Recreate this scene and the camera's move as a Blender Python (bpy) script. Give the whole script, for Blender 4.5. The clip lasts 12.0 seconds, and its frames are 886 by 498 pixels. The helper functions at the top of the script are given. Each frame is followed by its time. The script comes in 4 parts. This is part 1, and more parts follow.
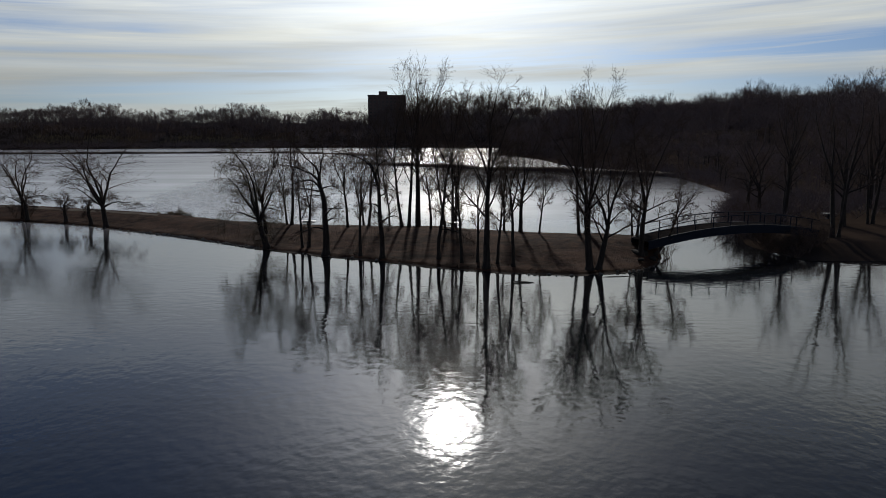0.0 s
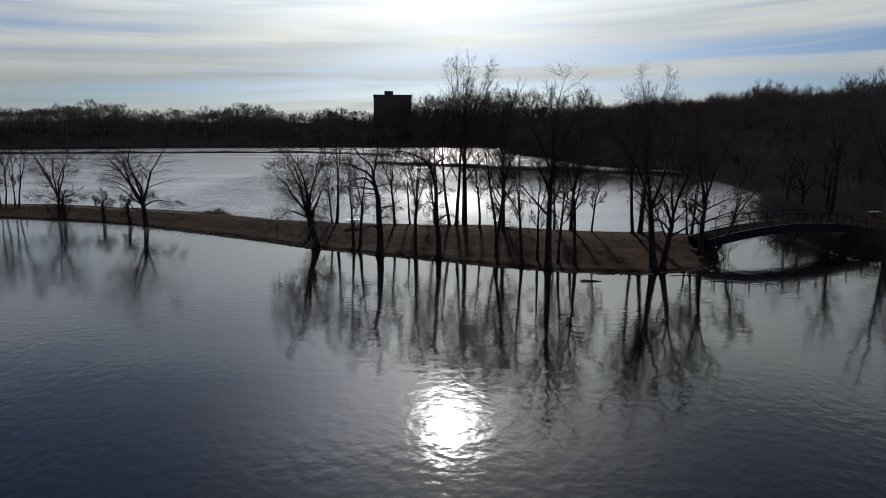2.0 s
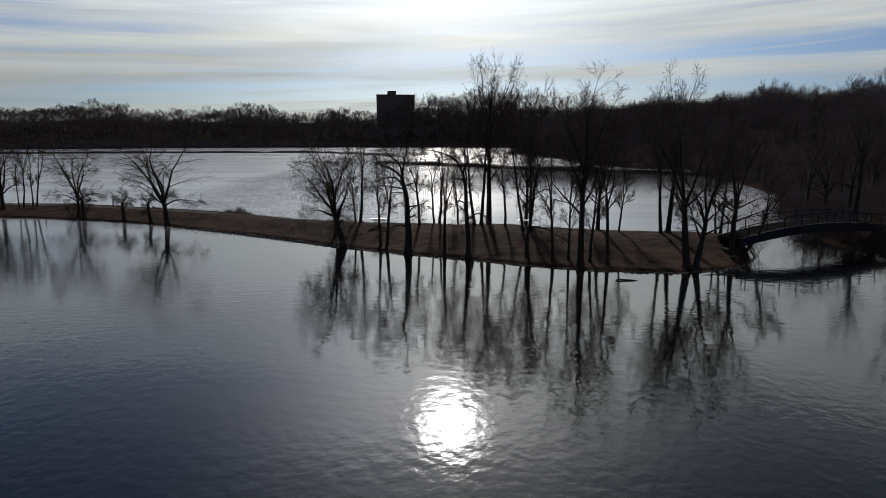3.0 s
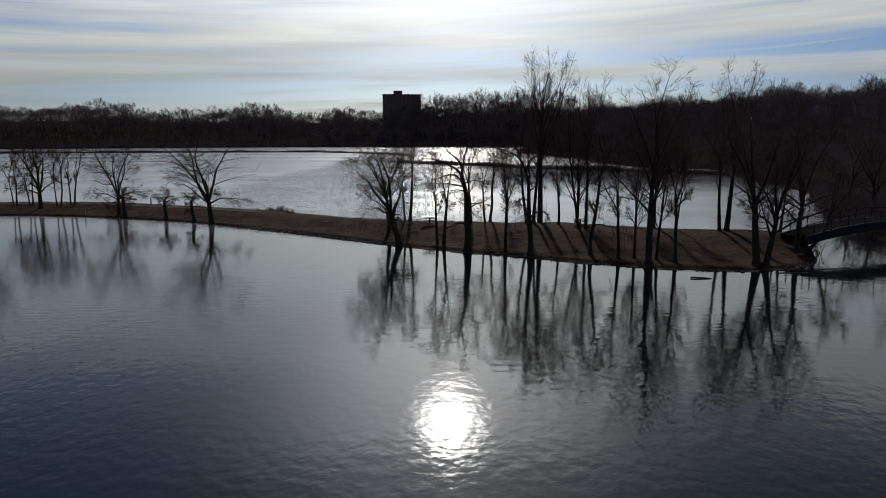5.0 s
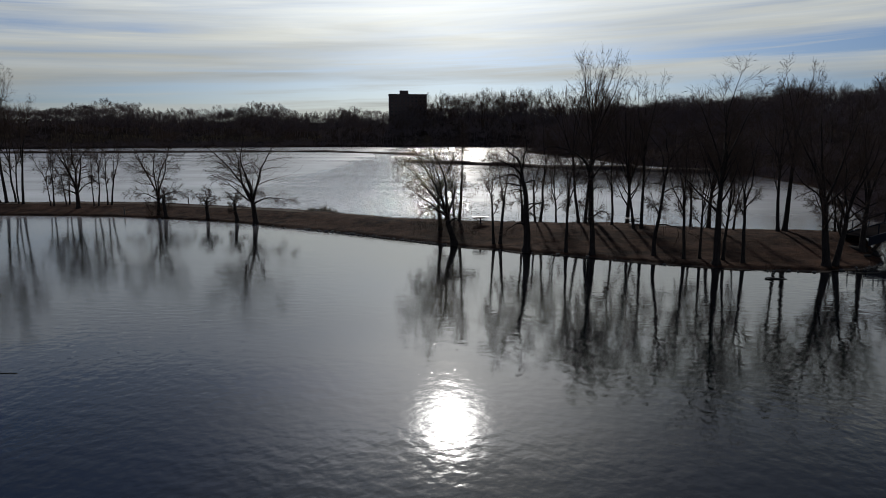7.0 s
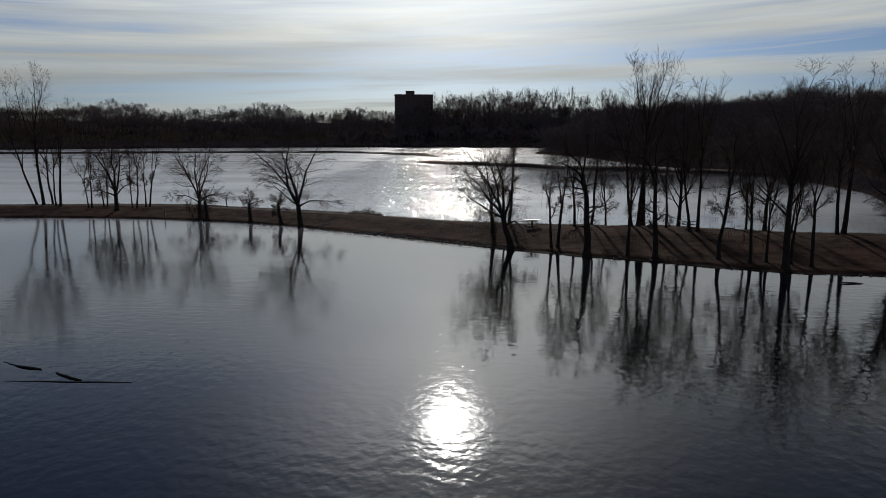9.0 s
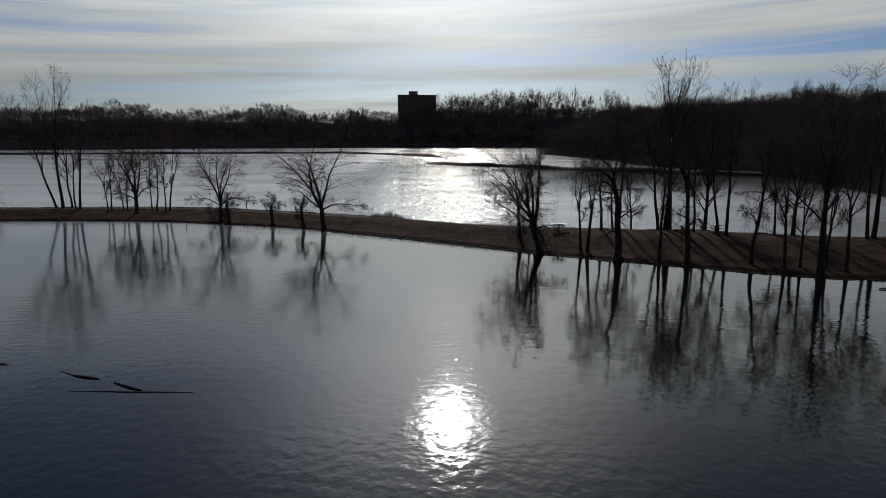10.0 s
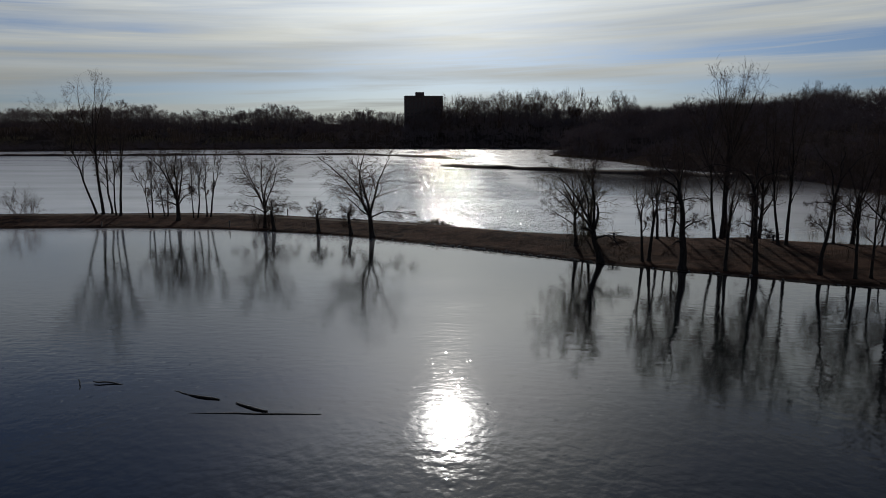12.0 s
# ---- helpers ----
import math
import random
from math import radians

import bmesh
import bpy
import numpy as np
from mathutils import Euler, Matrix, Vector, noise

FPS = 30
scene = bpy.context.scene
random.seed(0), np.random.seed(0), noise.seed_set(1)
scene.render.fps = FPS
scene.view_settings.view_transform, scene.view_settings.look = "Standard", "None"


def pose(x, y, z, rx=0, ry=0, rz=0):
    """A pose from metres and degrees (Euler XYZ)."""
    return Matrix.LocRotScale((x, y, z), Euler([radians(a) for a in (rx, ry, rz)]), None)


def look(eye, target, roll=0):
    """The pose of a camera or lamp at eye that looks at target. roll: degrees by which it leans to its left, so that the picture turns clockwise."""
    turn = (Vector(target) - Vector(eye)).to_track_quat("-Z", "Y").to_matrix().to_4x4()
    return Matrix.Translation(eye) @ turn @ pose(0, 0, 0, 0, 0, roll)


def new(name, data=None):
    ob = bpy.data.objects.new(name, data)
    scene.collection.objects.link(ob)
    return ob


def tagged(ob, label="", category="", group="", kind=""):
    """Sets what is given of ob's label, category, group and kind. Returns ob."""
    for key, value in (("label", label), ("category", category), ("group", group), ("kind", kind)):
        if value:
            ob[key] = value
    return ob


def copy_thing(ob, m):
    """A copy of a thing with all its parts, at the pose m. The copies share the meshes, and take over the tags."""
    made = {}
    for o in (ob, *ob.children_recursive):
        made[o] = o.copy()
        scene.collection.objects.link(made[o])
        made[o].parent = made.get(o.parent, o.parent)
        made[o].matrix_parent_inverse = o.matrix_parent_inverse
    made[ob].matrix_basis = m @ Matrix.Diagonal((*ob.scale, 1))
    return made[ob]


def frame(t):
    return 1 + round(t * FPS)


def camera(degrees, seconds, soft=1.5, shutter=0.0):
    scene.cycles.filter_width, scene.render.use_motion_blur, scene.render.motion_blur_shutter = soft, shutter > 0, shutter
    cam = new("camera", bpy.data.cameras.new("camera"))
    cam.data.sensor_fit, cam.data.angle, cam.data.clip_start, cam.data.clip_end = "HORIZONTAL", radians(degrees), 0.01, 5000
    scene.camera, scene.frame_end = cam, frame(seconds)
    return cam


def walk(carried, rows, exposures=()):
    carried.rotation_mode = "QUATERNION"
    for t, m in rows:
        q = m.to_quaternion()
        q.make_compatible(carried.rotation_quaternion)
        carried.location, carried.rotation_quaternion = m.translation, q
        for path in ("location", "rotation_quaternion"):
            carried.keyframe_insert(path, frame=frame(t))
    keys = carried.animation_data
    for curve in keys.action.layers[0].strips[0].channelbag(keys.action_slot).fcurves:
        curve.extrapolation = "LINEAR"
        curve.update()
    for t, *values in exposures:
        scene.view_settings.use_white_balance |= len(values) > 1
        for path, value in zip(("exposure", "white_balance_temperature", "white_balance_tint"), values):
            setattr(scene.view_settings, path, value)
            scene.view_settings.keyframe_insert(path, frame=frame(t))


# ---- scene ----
cam = camera(66.0, 12.0, soft=0.5)
PITCH, ROLL, YAW = -9.66, 0.0, 0.0
PATH = [
    (0.0, 0.000, 0.000, 12.424),
    (0.5, -1.356, 0.126, 12.399),
    (1.0, -2.732, 0.253, 12.341),
    (1.5, -4.139, 0.378, 12.274),
    (2.0, -5.572, 0.526, 12.198),
    (2.5, -7.003, 0.673, 12.150),
    (3.0, -8.467, 0.793, 12.076),
    (5.0, -14.460, 1.290, 11.799),
    (5.5, -15.929, 1.416, 11.777),
    (6.0, -17.393, 1.546, 11.764),
    (6.5, -18.852, 1.675, 11.746),
    (7.0, -20.338, 1.800, 11.736),
    (9.0, -26.258, 2.303, 12.003),
    (9.5, -27.772, 2.415, 12.206),
    (10.0, -29.285, 2.514, 12.438),
    (10.5, -30.788, 2.621, 12.661),
    (11.0, -32.345, 2.742, 12.905),
    (11.5, -33.928, 2.871, 13.146),
    (12.0, -35.551, 2.994, 13.359),
]
walk(cam, [(t, pose(x, y, z, 90 + PITCH, ROLL, YAW)) for t, x, y, z in PATH],
     exposures=[(0.0, 0.10), (3.0, 0.07), (6.0, -0.01), (9.0, -0.14), (12.0, -0.23)])

# ---- light: a low winter sun behind thin streaky cloud ----
SUN_EL, SUN_AZ = 24.1, 0.6
sun_dir = Vector((math.sin(radians(SUN_AZ)) * math.cos(radians(SUN_EL)), math.cos(radians(SUN_AZ)) * math.cos(radians(SUN_EL)), math.sin(radians(SUN_EL))))


def math_node(tree, op, a, b=None, c=None, clamp=False):
    n = tree.nodes.new("ShaderNodeMath")
    n.operation, n.use_clamp = op, clamp
    for i, v in enumerate((a, b, c)):
        if v is None:
            continue
        if isinstance(v, (int, float)):
            n.inputs[i].default_value = v
        else:
            tree.links.new(v, n.inputs[i])
    return n.outputs[0]


def mix_colour(tree, fac, a, b, blend="MIX"):
    n = tree.nodes.new("ShaderNodeMix")
    n.data_type, n.blend_type = "RGBA", blend
    for sock, v in ((n.inputs[0], fac), (n.inputs[6], a), (n.inputs[7], b)):
        if isinstance(v, (int, float)):
            sock.default_value = v
        elif isinstance(v, tuple):
            sock.default_value = (*v, 1) if len(v) == 3 else v
        else:
            tree.links.new(v, sock)
    return n.outputs[2]


def noise_node(tree, vector, scale, detail=4.0, rough=0.55, distort=0.0):
    n = tree.nodes.new("ShaderNodeTexNoise")
    n.inputs["Scale"].default_value, n.inputs["Detail"].default_value = scale, detail
    n.inputs["Roughness"].default_value, n.inputs["Distortion"].default_value = rough, distort
    if vector is not None:
        tree.links.new(vector, n.inputs["Vector"])
    return n.outputs["Fac"]


def ramp(tree, fac, stops):
    n = tree.nodes.new("ShaderNodeValToRGB")
    while len(n.color_ramp.elements) < len(stops):
        n.color_ramp.elements.new(0.5)
    for e, (p, col) in zip(n.color_ramp.elements, stops):
        e.position = p
        e.color = (col, col, col, 1) if isinstance(col, (int, float)) else (*col, 1)
    tree.links.new(fac, n.inputs[0])
    return n.outputs[0]


def stretch(tree, vector, sx, sy, sz, rz=0.0):
    n = tree.nodes.new("ShaderNodeMapping")
    n.inputs["Scale"].default_value = (sx, sy, sz)
    n.inputs["Rotation"].default_value = (0, 0, radians(rz))
    tree.links.new(vector, n.inputs["Vector"])
    return n.outputs[0]


world = bpy.data.worlds.new("sky")
scene.world = world
world.use_nodes = True
wt = world.node_tree
wt.nodes.clear()
w_dir = wt.nodes.new("ShaderNodeTexCoord").outputs["Generated"]
nishita = wt.nodes.new("ShaderNodeTexSky")
nishita.sky_type, nishita.sun_disc = "NISHITA", False
nishita.sun_elevation, nishita.sun_rotation = radians(SUN_EL), radians(SUN_AZ)
nishita.air_density, nishita.dust_density = 1.0, 1.0
split = wt.nodes.new("ShaderNodeSeparateXYZ")
wt.links.new(w_dir, split.inputs[0])
up = split.outputs["Z"]
# streaks of cirrostratus, laid out by compass bearing and height over the horizon
bearing = math_node(wt, "ARCTAN2", split.outputs["X"], split.outputs["Y"])
rise = math_node(wt, "ARCSINE", up)
flat = wt.nodes.new("ShaderNodeCombineXYZ")
wt.links.new(bearing, flat.inputs[0])
wt.links.new(math_node(wt, "MULTIPLY_ADD", bearing, -0.03, rise), flat.inputs[2])
wide = noise_node(wt, stretch(wt, flat.outputs[0], 1.6, 1, 16.0), 1.0, 4.0, 0.5, 0.35)
fine = noise_node(wt, stretch(wt, flat.outputs[0], 2.6, 1, 62.0), 1.0, 5.0, 0.58, 0.5)
wisp = noise_node(wt, stretch(wt, flat.outputs[0], 7.0, 1, 190.0), 1.0, 4.0, 0.6, 0.3)
waver = math_node(wt, "ADD", math_node(wt, "MULTIPLY", math_node(wt, "SUBTRACT", wide, 0.5), 0.035), math_node(wt, "MULTIPLY", math_node(wt, "SUBTRACT", fine, 0.5), 0.022))
drifted = math_node(wt, "ADD", rise, waver)


def gap_in_cloud(height, slope, thick, west, east, soft, amount):
    """A long opening in the cloud that follows a line over the horizon, between two bearings."""
    off = math_node(wt, "DIVIDE", math_node(wt, "SUBTRACT", drifted, math_node(wt, "MULTIPLY_ADD", bearing, slope, height)), thick)
    bell = math_node(wt, "EXPONENT", math_node(wt, "MULTIPLY", math_node(wt, "MULTIPLY", off, off), -1.0))
    lo = math_node(wt, "DIVIDE", math_node(wt, "SUBTRACT", bearing, west), soft, clamp=True)
    hi = math_node(wt, "DIVIDE", math_node(wt, "SUBTRACT", east, bearing), soft, clamp=True)
    return math_node(wt, "MULTIPLY", math_node(wt, "MULTIPLY", bell, amount), math_node(wt, "MULTIPLY", lo, hi))


GAPS = [(0.1000, 0.020, 0.015, -0.24, 0.95, 0.30, 0.80), (0.0600, 0.014, 0.015, -0.56, 0.06, 0.20, 0.95), (0.065, -0.004, 0.012, -0.14, 1.2, 0.25, 0.80),
        (0.143, 0.02, 0.010, -0.95, -0.24, 0.16, 0.42), (0.088, 0.010, 0.0035, -0.42, -0.10, 0.12, 0.45), (0.162, 0.01, 0.012, -1.2, -0.46, 0.06, 0.30),
        (0.040, 0.0, 0.014, -0.9, 1.2, 0.3, 0.45), (0.160, 0.02, 0.006, 0.10, 1.0, 0.3, 0.22), (0.120, 0.03, 0.004, -0.75, -0.20, 0.2, 0.25)]
open_sky = math_node(wt, "ADD", 0.15, 0.0)
for g in GAPS:
    open_sky = math_node(wt, "ADD", open_sky, gap_in_cloud(*g))
grain = math_node(wt, "ADD", math_node(wt, "MULTIPLY", math_node(wt, "SUBTRACT", fine, 0.5), 2.4), math_node(wt, "MULTIPLY", math_node(wt, "SUBTRACT", wisp, 0.5), 0.5))
open_sky = math_node(wt, "ADD", open_sky, math_node(wt, "MULTIPLY", grain, math_node(wt, "ADD", 0.36, open_sky)))
aloft = ramp(wt, rise, [(0.0, 0.0), (0.17, 0.02), (0.26, 0.12), (0.42, 0.36), (0.62, 0.58), (0.95, 0.68)])
open_sky = math_node(wt, "ADD", open_sky, math_node(wt, "MULTIPLY", aloft, ramp(wt, wide, [(0.35, 0.6), (0.65, 1.2)])))
# how near the sun: the glow of thin cloud round it
dotted = wt.nodes.new("ShaderNodeVectorMath")
dotted.operation = "DOT_PRODUCT"
dotted.inputs[1].default_value = sun_dir
wt.links.new(w_dir, dotted.inputs[0])
gap = math_node(wt, "SUBTRACT", 1.0, dotted.outputs["Value"])


def glow(k, amount):
    return math_node(wt, "MULTIPLY", math_node(wt, "EXPONENT", math_node(wt, "MULTIPLY", gap, -k)), amount)


GLOW_WIDE, GLOW_MID, GLOW_CORE = (10.0, 0.40), (50.0, 1.65), (2100.0, 26.0)
SKY_BLUE, CLOUD = (0.026, 0.0345, 0.052), 0.555
thick = ramp(wt, up, [(0.0, 0.28), (0.08, 0.45), (0.14, 0.7), (0.20, 0.45), (0.27, 0.65), (0.34, 1.0), (0.42, 1.0), (0.47, 0.5), (0.6, 0.22)])
belt = ramp(wt, up, [(0.0, 0.66), (0.07, 0.72), (0.13, 0.9), (0.18, 1.15), (0.22, 1.3), (0.30, 1.25), (0.36, 0.55), (0.42, 0.24), (0.5, 0.18)])
broad = ramp(wt, up, [(0.0, 0.28), (0.08, 0.45), (0.14, 0.9), (0.18, 0.85), (0.23, 1.15), (0.29, 1.15), (0.36, 0.75), (0.5, 0.32)])
sunward = ramp(wt, math_node(wt, "MULTIPLY_ADD", dotted.outputs["Value"], 0.5, 0.5), [(0.0, 0.60), (0.5, 0.68), (0.85, 1.0)])
lit = math_node(wt, "ADD", math_node(wt, "MULTIPLY", glow(*GLOW_WIDE), broad), math_node(wt, "MULTIPLY", math_node(wt, "MULTIPLY", belt, sunward), CLOUD))
# thinner cloud high up towards the west
thin = ramp(wt, math_node(wt, "MULTIPLY_ADD", split.outputs["X"], 0.5, 0.5), [(0.22, 1.0), (0.44, 0.65), (0.495, 0.0)])
high = ramp(wt, up, [(0.12, 0.0), (0.32, 1.0)])
west_gap = math_node(wt, "MULTIPLY", math_node(wt, "MULTIPLY", thin, high), 0.50)
veil = math_node(wt, "SUBTRACT", 1.0, math_node(wt, "ADD", open_sky, west_gap), clamp=True)
lump = ramp(wt, noise_node(wt, stretch(wt, flat.outputs[0], 2.0, 1, 34.0), 1.0, 5.0, 0.55, 0.4), [(0.30, 0.76), (0.70, 1.20)])
cloud_col = mix_colour(wt, 1.0, (0.965, 1.0, 0.955), math_node(wt, "MULTIPLY", lit, lump), "MULTIPLY")
blue = mix_colour(wt, 1.0, nishita.outputs[0], SKY_BLUE, "MULTIPLY")
# clean winter air keeps its blue down to the skyline
blue = mix_colour(wt, 1.0, blue, ramp(wt, rise, [(0.0, (0.82, 0.92, 1.12)), (0.10, (0.88, 0.95, 1.07)), (0.25, (1.0, 1.0, 1.0))]), "MULTIPLY")
sky_col = mix_colour(wt, veil, blue, cloud_col)
aureole = math_node(wt, "ADD", math_node(wt, "MULTIPLY", glow(*GLOW_MID), thick), glow(*GLOW_CORE))
sky_col = mix_colour(wt, 1.0, sky_col, mix_colour(wt, 1.0, (1.0, 0.98, 0.95), aureole, "MULTIPLY"), "ADD")
back = wt.nodes.new("ShaderNodeBackground")
wt.links.new(sky_col, back.inputs[0])
back.inputs[1].default_value = 1.0
wt.links.new(back.outputs[0], wt.nodes.new("ShaderNodeOutputWorld").inputs[0])

sun_data = bpy.data.lights.new("sun", "SUN")
sun_data.energy, sun_data.angle, sun_data.color = 2.2, radians(2.2), (1.0, 0.94, 0.86)
sun = new("sun", sun_data)
sun.matrix_world = look(sun_dir * 100, (0, 0, 0))


# ---- materials ----
def material(name):
    m = bpy.data.materials.new(name)
    m.use_nodes = True
    t = m.node_tree
    return m, t, t.nodes["Principled BSDF"], t.nodes.new("ShaderNodeTexCoord").outputs["Object"]


def surface(name, dark, light, scale, rough=0.9, fine_scale=None, bump=0.3, per_object=0.0, spec=0.3):
    """A matt natural surface: two scales of colour change and a fine relief."""
    m, t, bsdf, place = material(name)
    big = ramp(t, noise_node(t, place, scale, 5, 0.6), [(0.3, 0.0), (0.7, 1.0)])
    small = noise_node(t, place, fine_scale or scale * 9, 4, 0.65)
    col = mix_colour(t, big, dark, light)
    col = mix_colour(t, 0.6, col, mix_colour(t, small, tuple(0.55 * v for v in dark), tuple(1.3 * v for v in light)))
    if per_object:
        rnd = t.nodes.new("ShaderNodeObjectInfo").outputs["Random"]
        col = mix_colour(t, math_node(t, "MULTIPLY", rnd, per_object), col, tuple(0.4 * v for v in dark))
    t.links.new(col, bsdf.inputs["Base Color"])
    bsdf.inputs["Roughness"].default_value = rough
    bsdf.inputs["Specular IOR Level"].default_value = spec
    if bump:
        b = t.nodes.new("ShaderNodeBump")
        b.inputs["Strength"].default_value, b.inputs["Distance"].default_value = bump, 0.05
        t.links.new(small, b.inputs["Height"])
        t.links.new(b.outputs[0], bsdf.inputs["Normal"])
    return m


def bark_material(name, dark, light):
    m, t, bsdf, place = material(name)
    streak = noise_node(t, stretch(t, place, 9, 9, 1.4), 1.0, 5, 0.65, 0.6)
    patch = noise_node(t, place, 0.7, 3)
    col = mix_colour(t, ramp(t, streak, [(0.35, 0.0), (0.65, 1.0)]), dark, light)
    col = mix_colour(t, math_node(t, "MULTIPLY", patch, 0.5), col, tuple(0.5 * v for v in dark))
    t.links.new(col, bsdf.inputs["Base Color"])
    bsdf.inputs["Roughness"].default_value = 0.95
    bsdf.inputs["Specular IOR Level"].default_value = 0.2
    b = t.nodes.new("ShaderNodeBump")
    b.inputs["Strength"].default_value, b.inputs["Distance"].default_value = 0.6, 0.04
    t.links.new(streak, b.inputs["Height"])
    t.links.new(b.outputs[0], bsdf.inputs["Normal"])
    return m


def water_material():
    m, t, bsdf, place = material("lake_water")
    s = t.nodes.new("ShaderNodeSeparateXYZ")
    t.links.new(place, s.inputs[0])
    # sheltered on the near side of the bank, ruffled by wind on the open lake
    far = ramp(t, math_node(t, "MULTIPLY", math_node(t, "SUBTRACT", s.outputs["Y"], 60.0), 0.01, clamp=True), [(0.18, 0.0), (0.5, 1.0)])
    t.links.new(math_node(t, "MULTIPLY_ADD", far, 0.2, 1.39), bsdf.inputs["IOR"])
    gust = ramp(t, noise_node(t, stretch(t, place, 0.012, 0.03, 1), 1.0, 3), [(0.35, 0.5), (0.65, 1.0)])
    puff = ramp(t, noise_node(t, stretch(t, place, 0.05, 0.09, 1, 20), 1.0, 2), [(0.35, 0.42), (0.7, 1.0)])
    open_water = ramp(t, math_node(t, "MULTIPLY", s.outputs["Y"], 0.01, clamp=True), [(0.20, 1.4), (0.29, 1.0), (0.40, 0.5), (0.52, 0.42)])
    swell = noise_node(t, stretch(t, place, 0.95, 0.75, 1, 15), 1.0, 0, 0.5, 0.2)
    ripple = noise_node(t, stretch(t, place, 2.0, 1.9, 1, -12), 1.0, 0.4, 0.5, 0.3)
    chop = noise_node(t, stretch(t, place, 5.0, 7.5, 1, 8), 1.0, 3, 0.6, 0.2)
    lap = noise_node(t, stretch(t, place, 1.7, 1.45, 1, 15), 1.0, 0, 0.5, 0.25)
    wrinkle = noise_node(t, stretch(t, place, 3.6, 3.2, 1, -12), 1.0, 0.5, 0.5, 0.3)
    calm = math_node(t, "ADD", math_node(t, "MULTIPLY", swell, 0.006), math_node(t, "ADD", math_node(t, "MULTIPLY", lap, 0.0125), math_node(t, "MULTIPLY", wrinkle, 0.0060)))
    calm = math_node(t, "MULTIPLY", math_node(t, "MULTIPLY", calm, puff), open_water)
    # low cross-wavelets towards the bank, their crests along it
    cross = noise_node(t, stretch(t, place, 0.8, 2.3, 1, -6), 1.0, 1.0, 0.5, 0.3)
    towards = ramp(t, math_node(t, "MULTIPLY", s.outputs["Y"], 0.01, clamp=True), [(0.33, 0.0), (0.47, 1.0), (0.70, 0.8), (0.95, 0.35)])
    calm = math_node(t, "ADD", calm, math_node(t, "MULTIPLY", math_node(t, "MULTIPLY", cross, towards), 0.0095))
    # a patch of stronger wind lies across the middle of the lake
    drift = math_node(t, "ADD", s.outputs["X"], math_node(t, "MULTIPLY", noise_node(t, stretch(t, place, 0.03, 0.02, 1), 1.0, 3), 30.0))
    patch = ramp(t, math_node(t, "MULTIPLY", math_node(t, "ADD", drift, 90.0), 0.008, clamp=True), [(0.34, 0.0), (0.44, 1.0), (0.64, 1.0), (0.74, 0.0)])
    gust = math_node(t, "MULTIPLY", gust, math_node(t, "ADD", 0.08, math_node(t, "MULTIPLY", patch, 0.35)))
    wild = math_node(t, "MULTIPLY", math_node(t, "ADD", math_node(t, "MULTIPLY", ripple, 0.055), math_node(t, "ADD", math_node(t, "MULTIPLY", chop, 0.018), math_node(t, "MULTIPLY", swell, 0.055))), gust)
    height = math_node(t, "ADD", math_node(t, "MULTIPLY", calm, math_node(t, "SUBTRACT", 1.0, far)), math_node(t, "MULTIPLY", wild, far))
    b = t.nodes.new("ShaderNodeBump")
    b.inputs["Strength"].default_value, b.inputs["Distance"].default_value = 1.0, 1.0
    t.links.new(height, b.inputs["Height"])
    # small facets of wavelets: fine everywhere on the open lake, steep where the wind bites
    facet = t.nodes.new("ShaderNodeTexNoise")
    facet.inputs["Scale"].default_value, facet.inputs["Detail"].default_value = 1.0, 2.0
    t.links.new(stretch(t, place, 5.5, 3.2, 1, 6), facet.inputs["Vector"])
    fine_facet = t.nodes.new("ShaderNodeTexNoise")
    fine_facet.inputs["Scale"].default_value, fine_facet.inputs["Detail"].default_value = 1.0, 1.0
    t.links.new(stretch(t, place, 14.0, 11.0, 1, -9), fine_facet.inputs["Vector"])
    streak = ramp(t, noise_node(t, stretch(t, place, 0.03, 0.10, 1, 4), 1.0, 3), [(0.35, 0.35), (0.6, 1.0)])
    beyond = ramp(t, math_node(t, "MULTIPLY", math_node(t, "MULTIPLY_ADD", s.outputs["X"], 0.8, s.outputs["Y"]), 0.0025, clamp=True), [(0.622, 0.0), (0.642, 1.0)])
    # wet grey ice roughens the bay past the dikes
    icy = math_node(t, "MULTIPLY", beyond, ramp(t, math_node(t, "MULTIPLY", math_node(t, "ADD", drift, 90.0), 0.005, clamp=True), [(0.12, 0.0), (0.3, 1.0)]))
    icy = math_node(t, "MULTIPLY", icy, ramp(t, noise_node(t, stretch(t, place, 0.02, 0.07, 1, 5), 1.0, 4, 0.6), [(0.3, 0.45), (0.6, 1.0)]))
    # where the lake's bright sky reflection is put into its base colour
    gleam_and_ice = ramp(t, math_node(t, "MULTIPLY", math_node(t, "ADD", drift, 90.0), 0.005, clamp=True), [(0.46, 1.0), (0.60, 0.08)])
    # east of the wind this painted gleam reaches out from the bank, and joins the bay's ice past the dikes
    gleam_shelf = ramp(t, math_node(t, "MULTIPLY", s.outputs["Y"], 0.0025, clamp=True), [(0.34, 1.0), (0.50, 0.10)])
    gleam_and_ice = math_node(t, "MAXIMUM", gleam_and_ice, math_node(t, "MAXIMUM", gleam_shelf, math_node(t, "MULTIPLY", beyond, 0.7)))
    gleam_sheet = math_node(t, "MULTIPLY", math_node(t, "MULTIPLY", far, gleam_and_ice), ramp(t, noise_node(t, stretch(t, place, 0.015, 0.05, 1, 3), 1.0, 5, 0.6), [(0.3, 0.65), (0.65, 1.0)]))
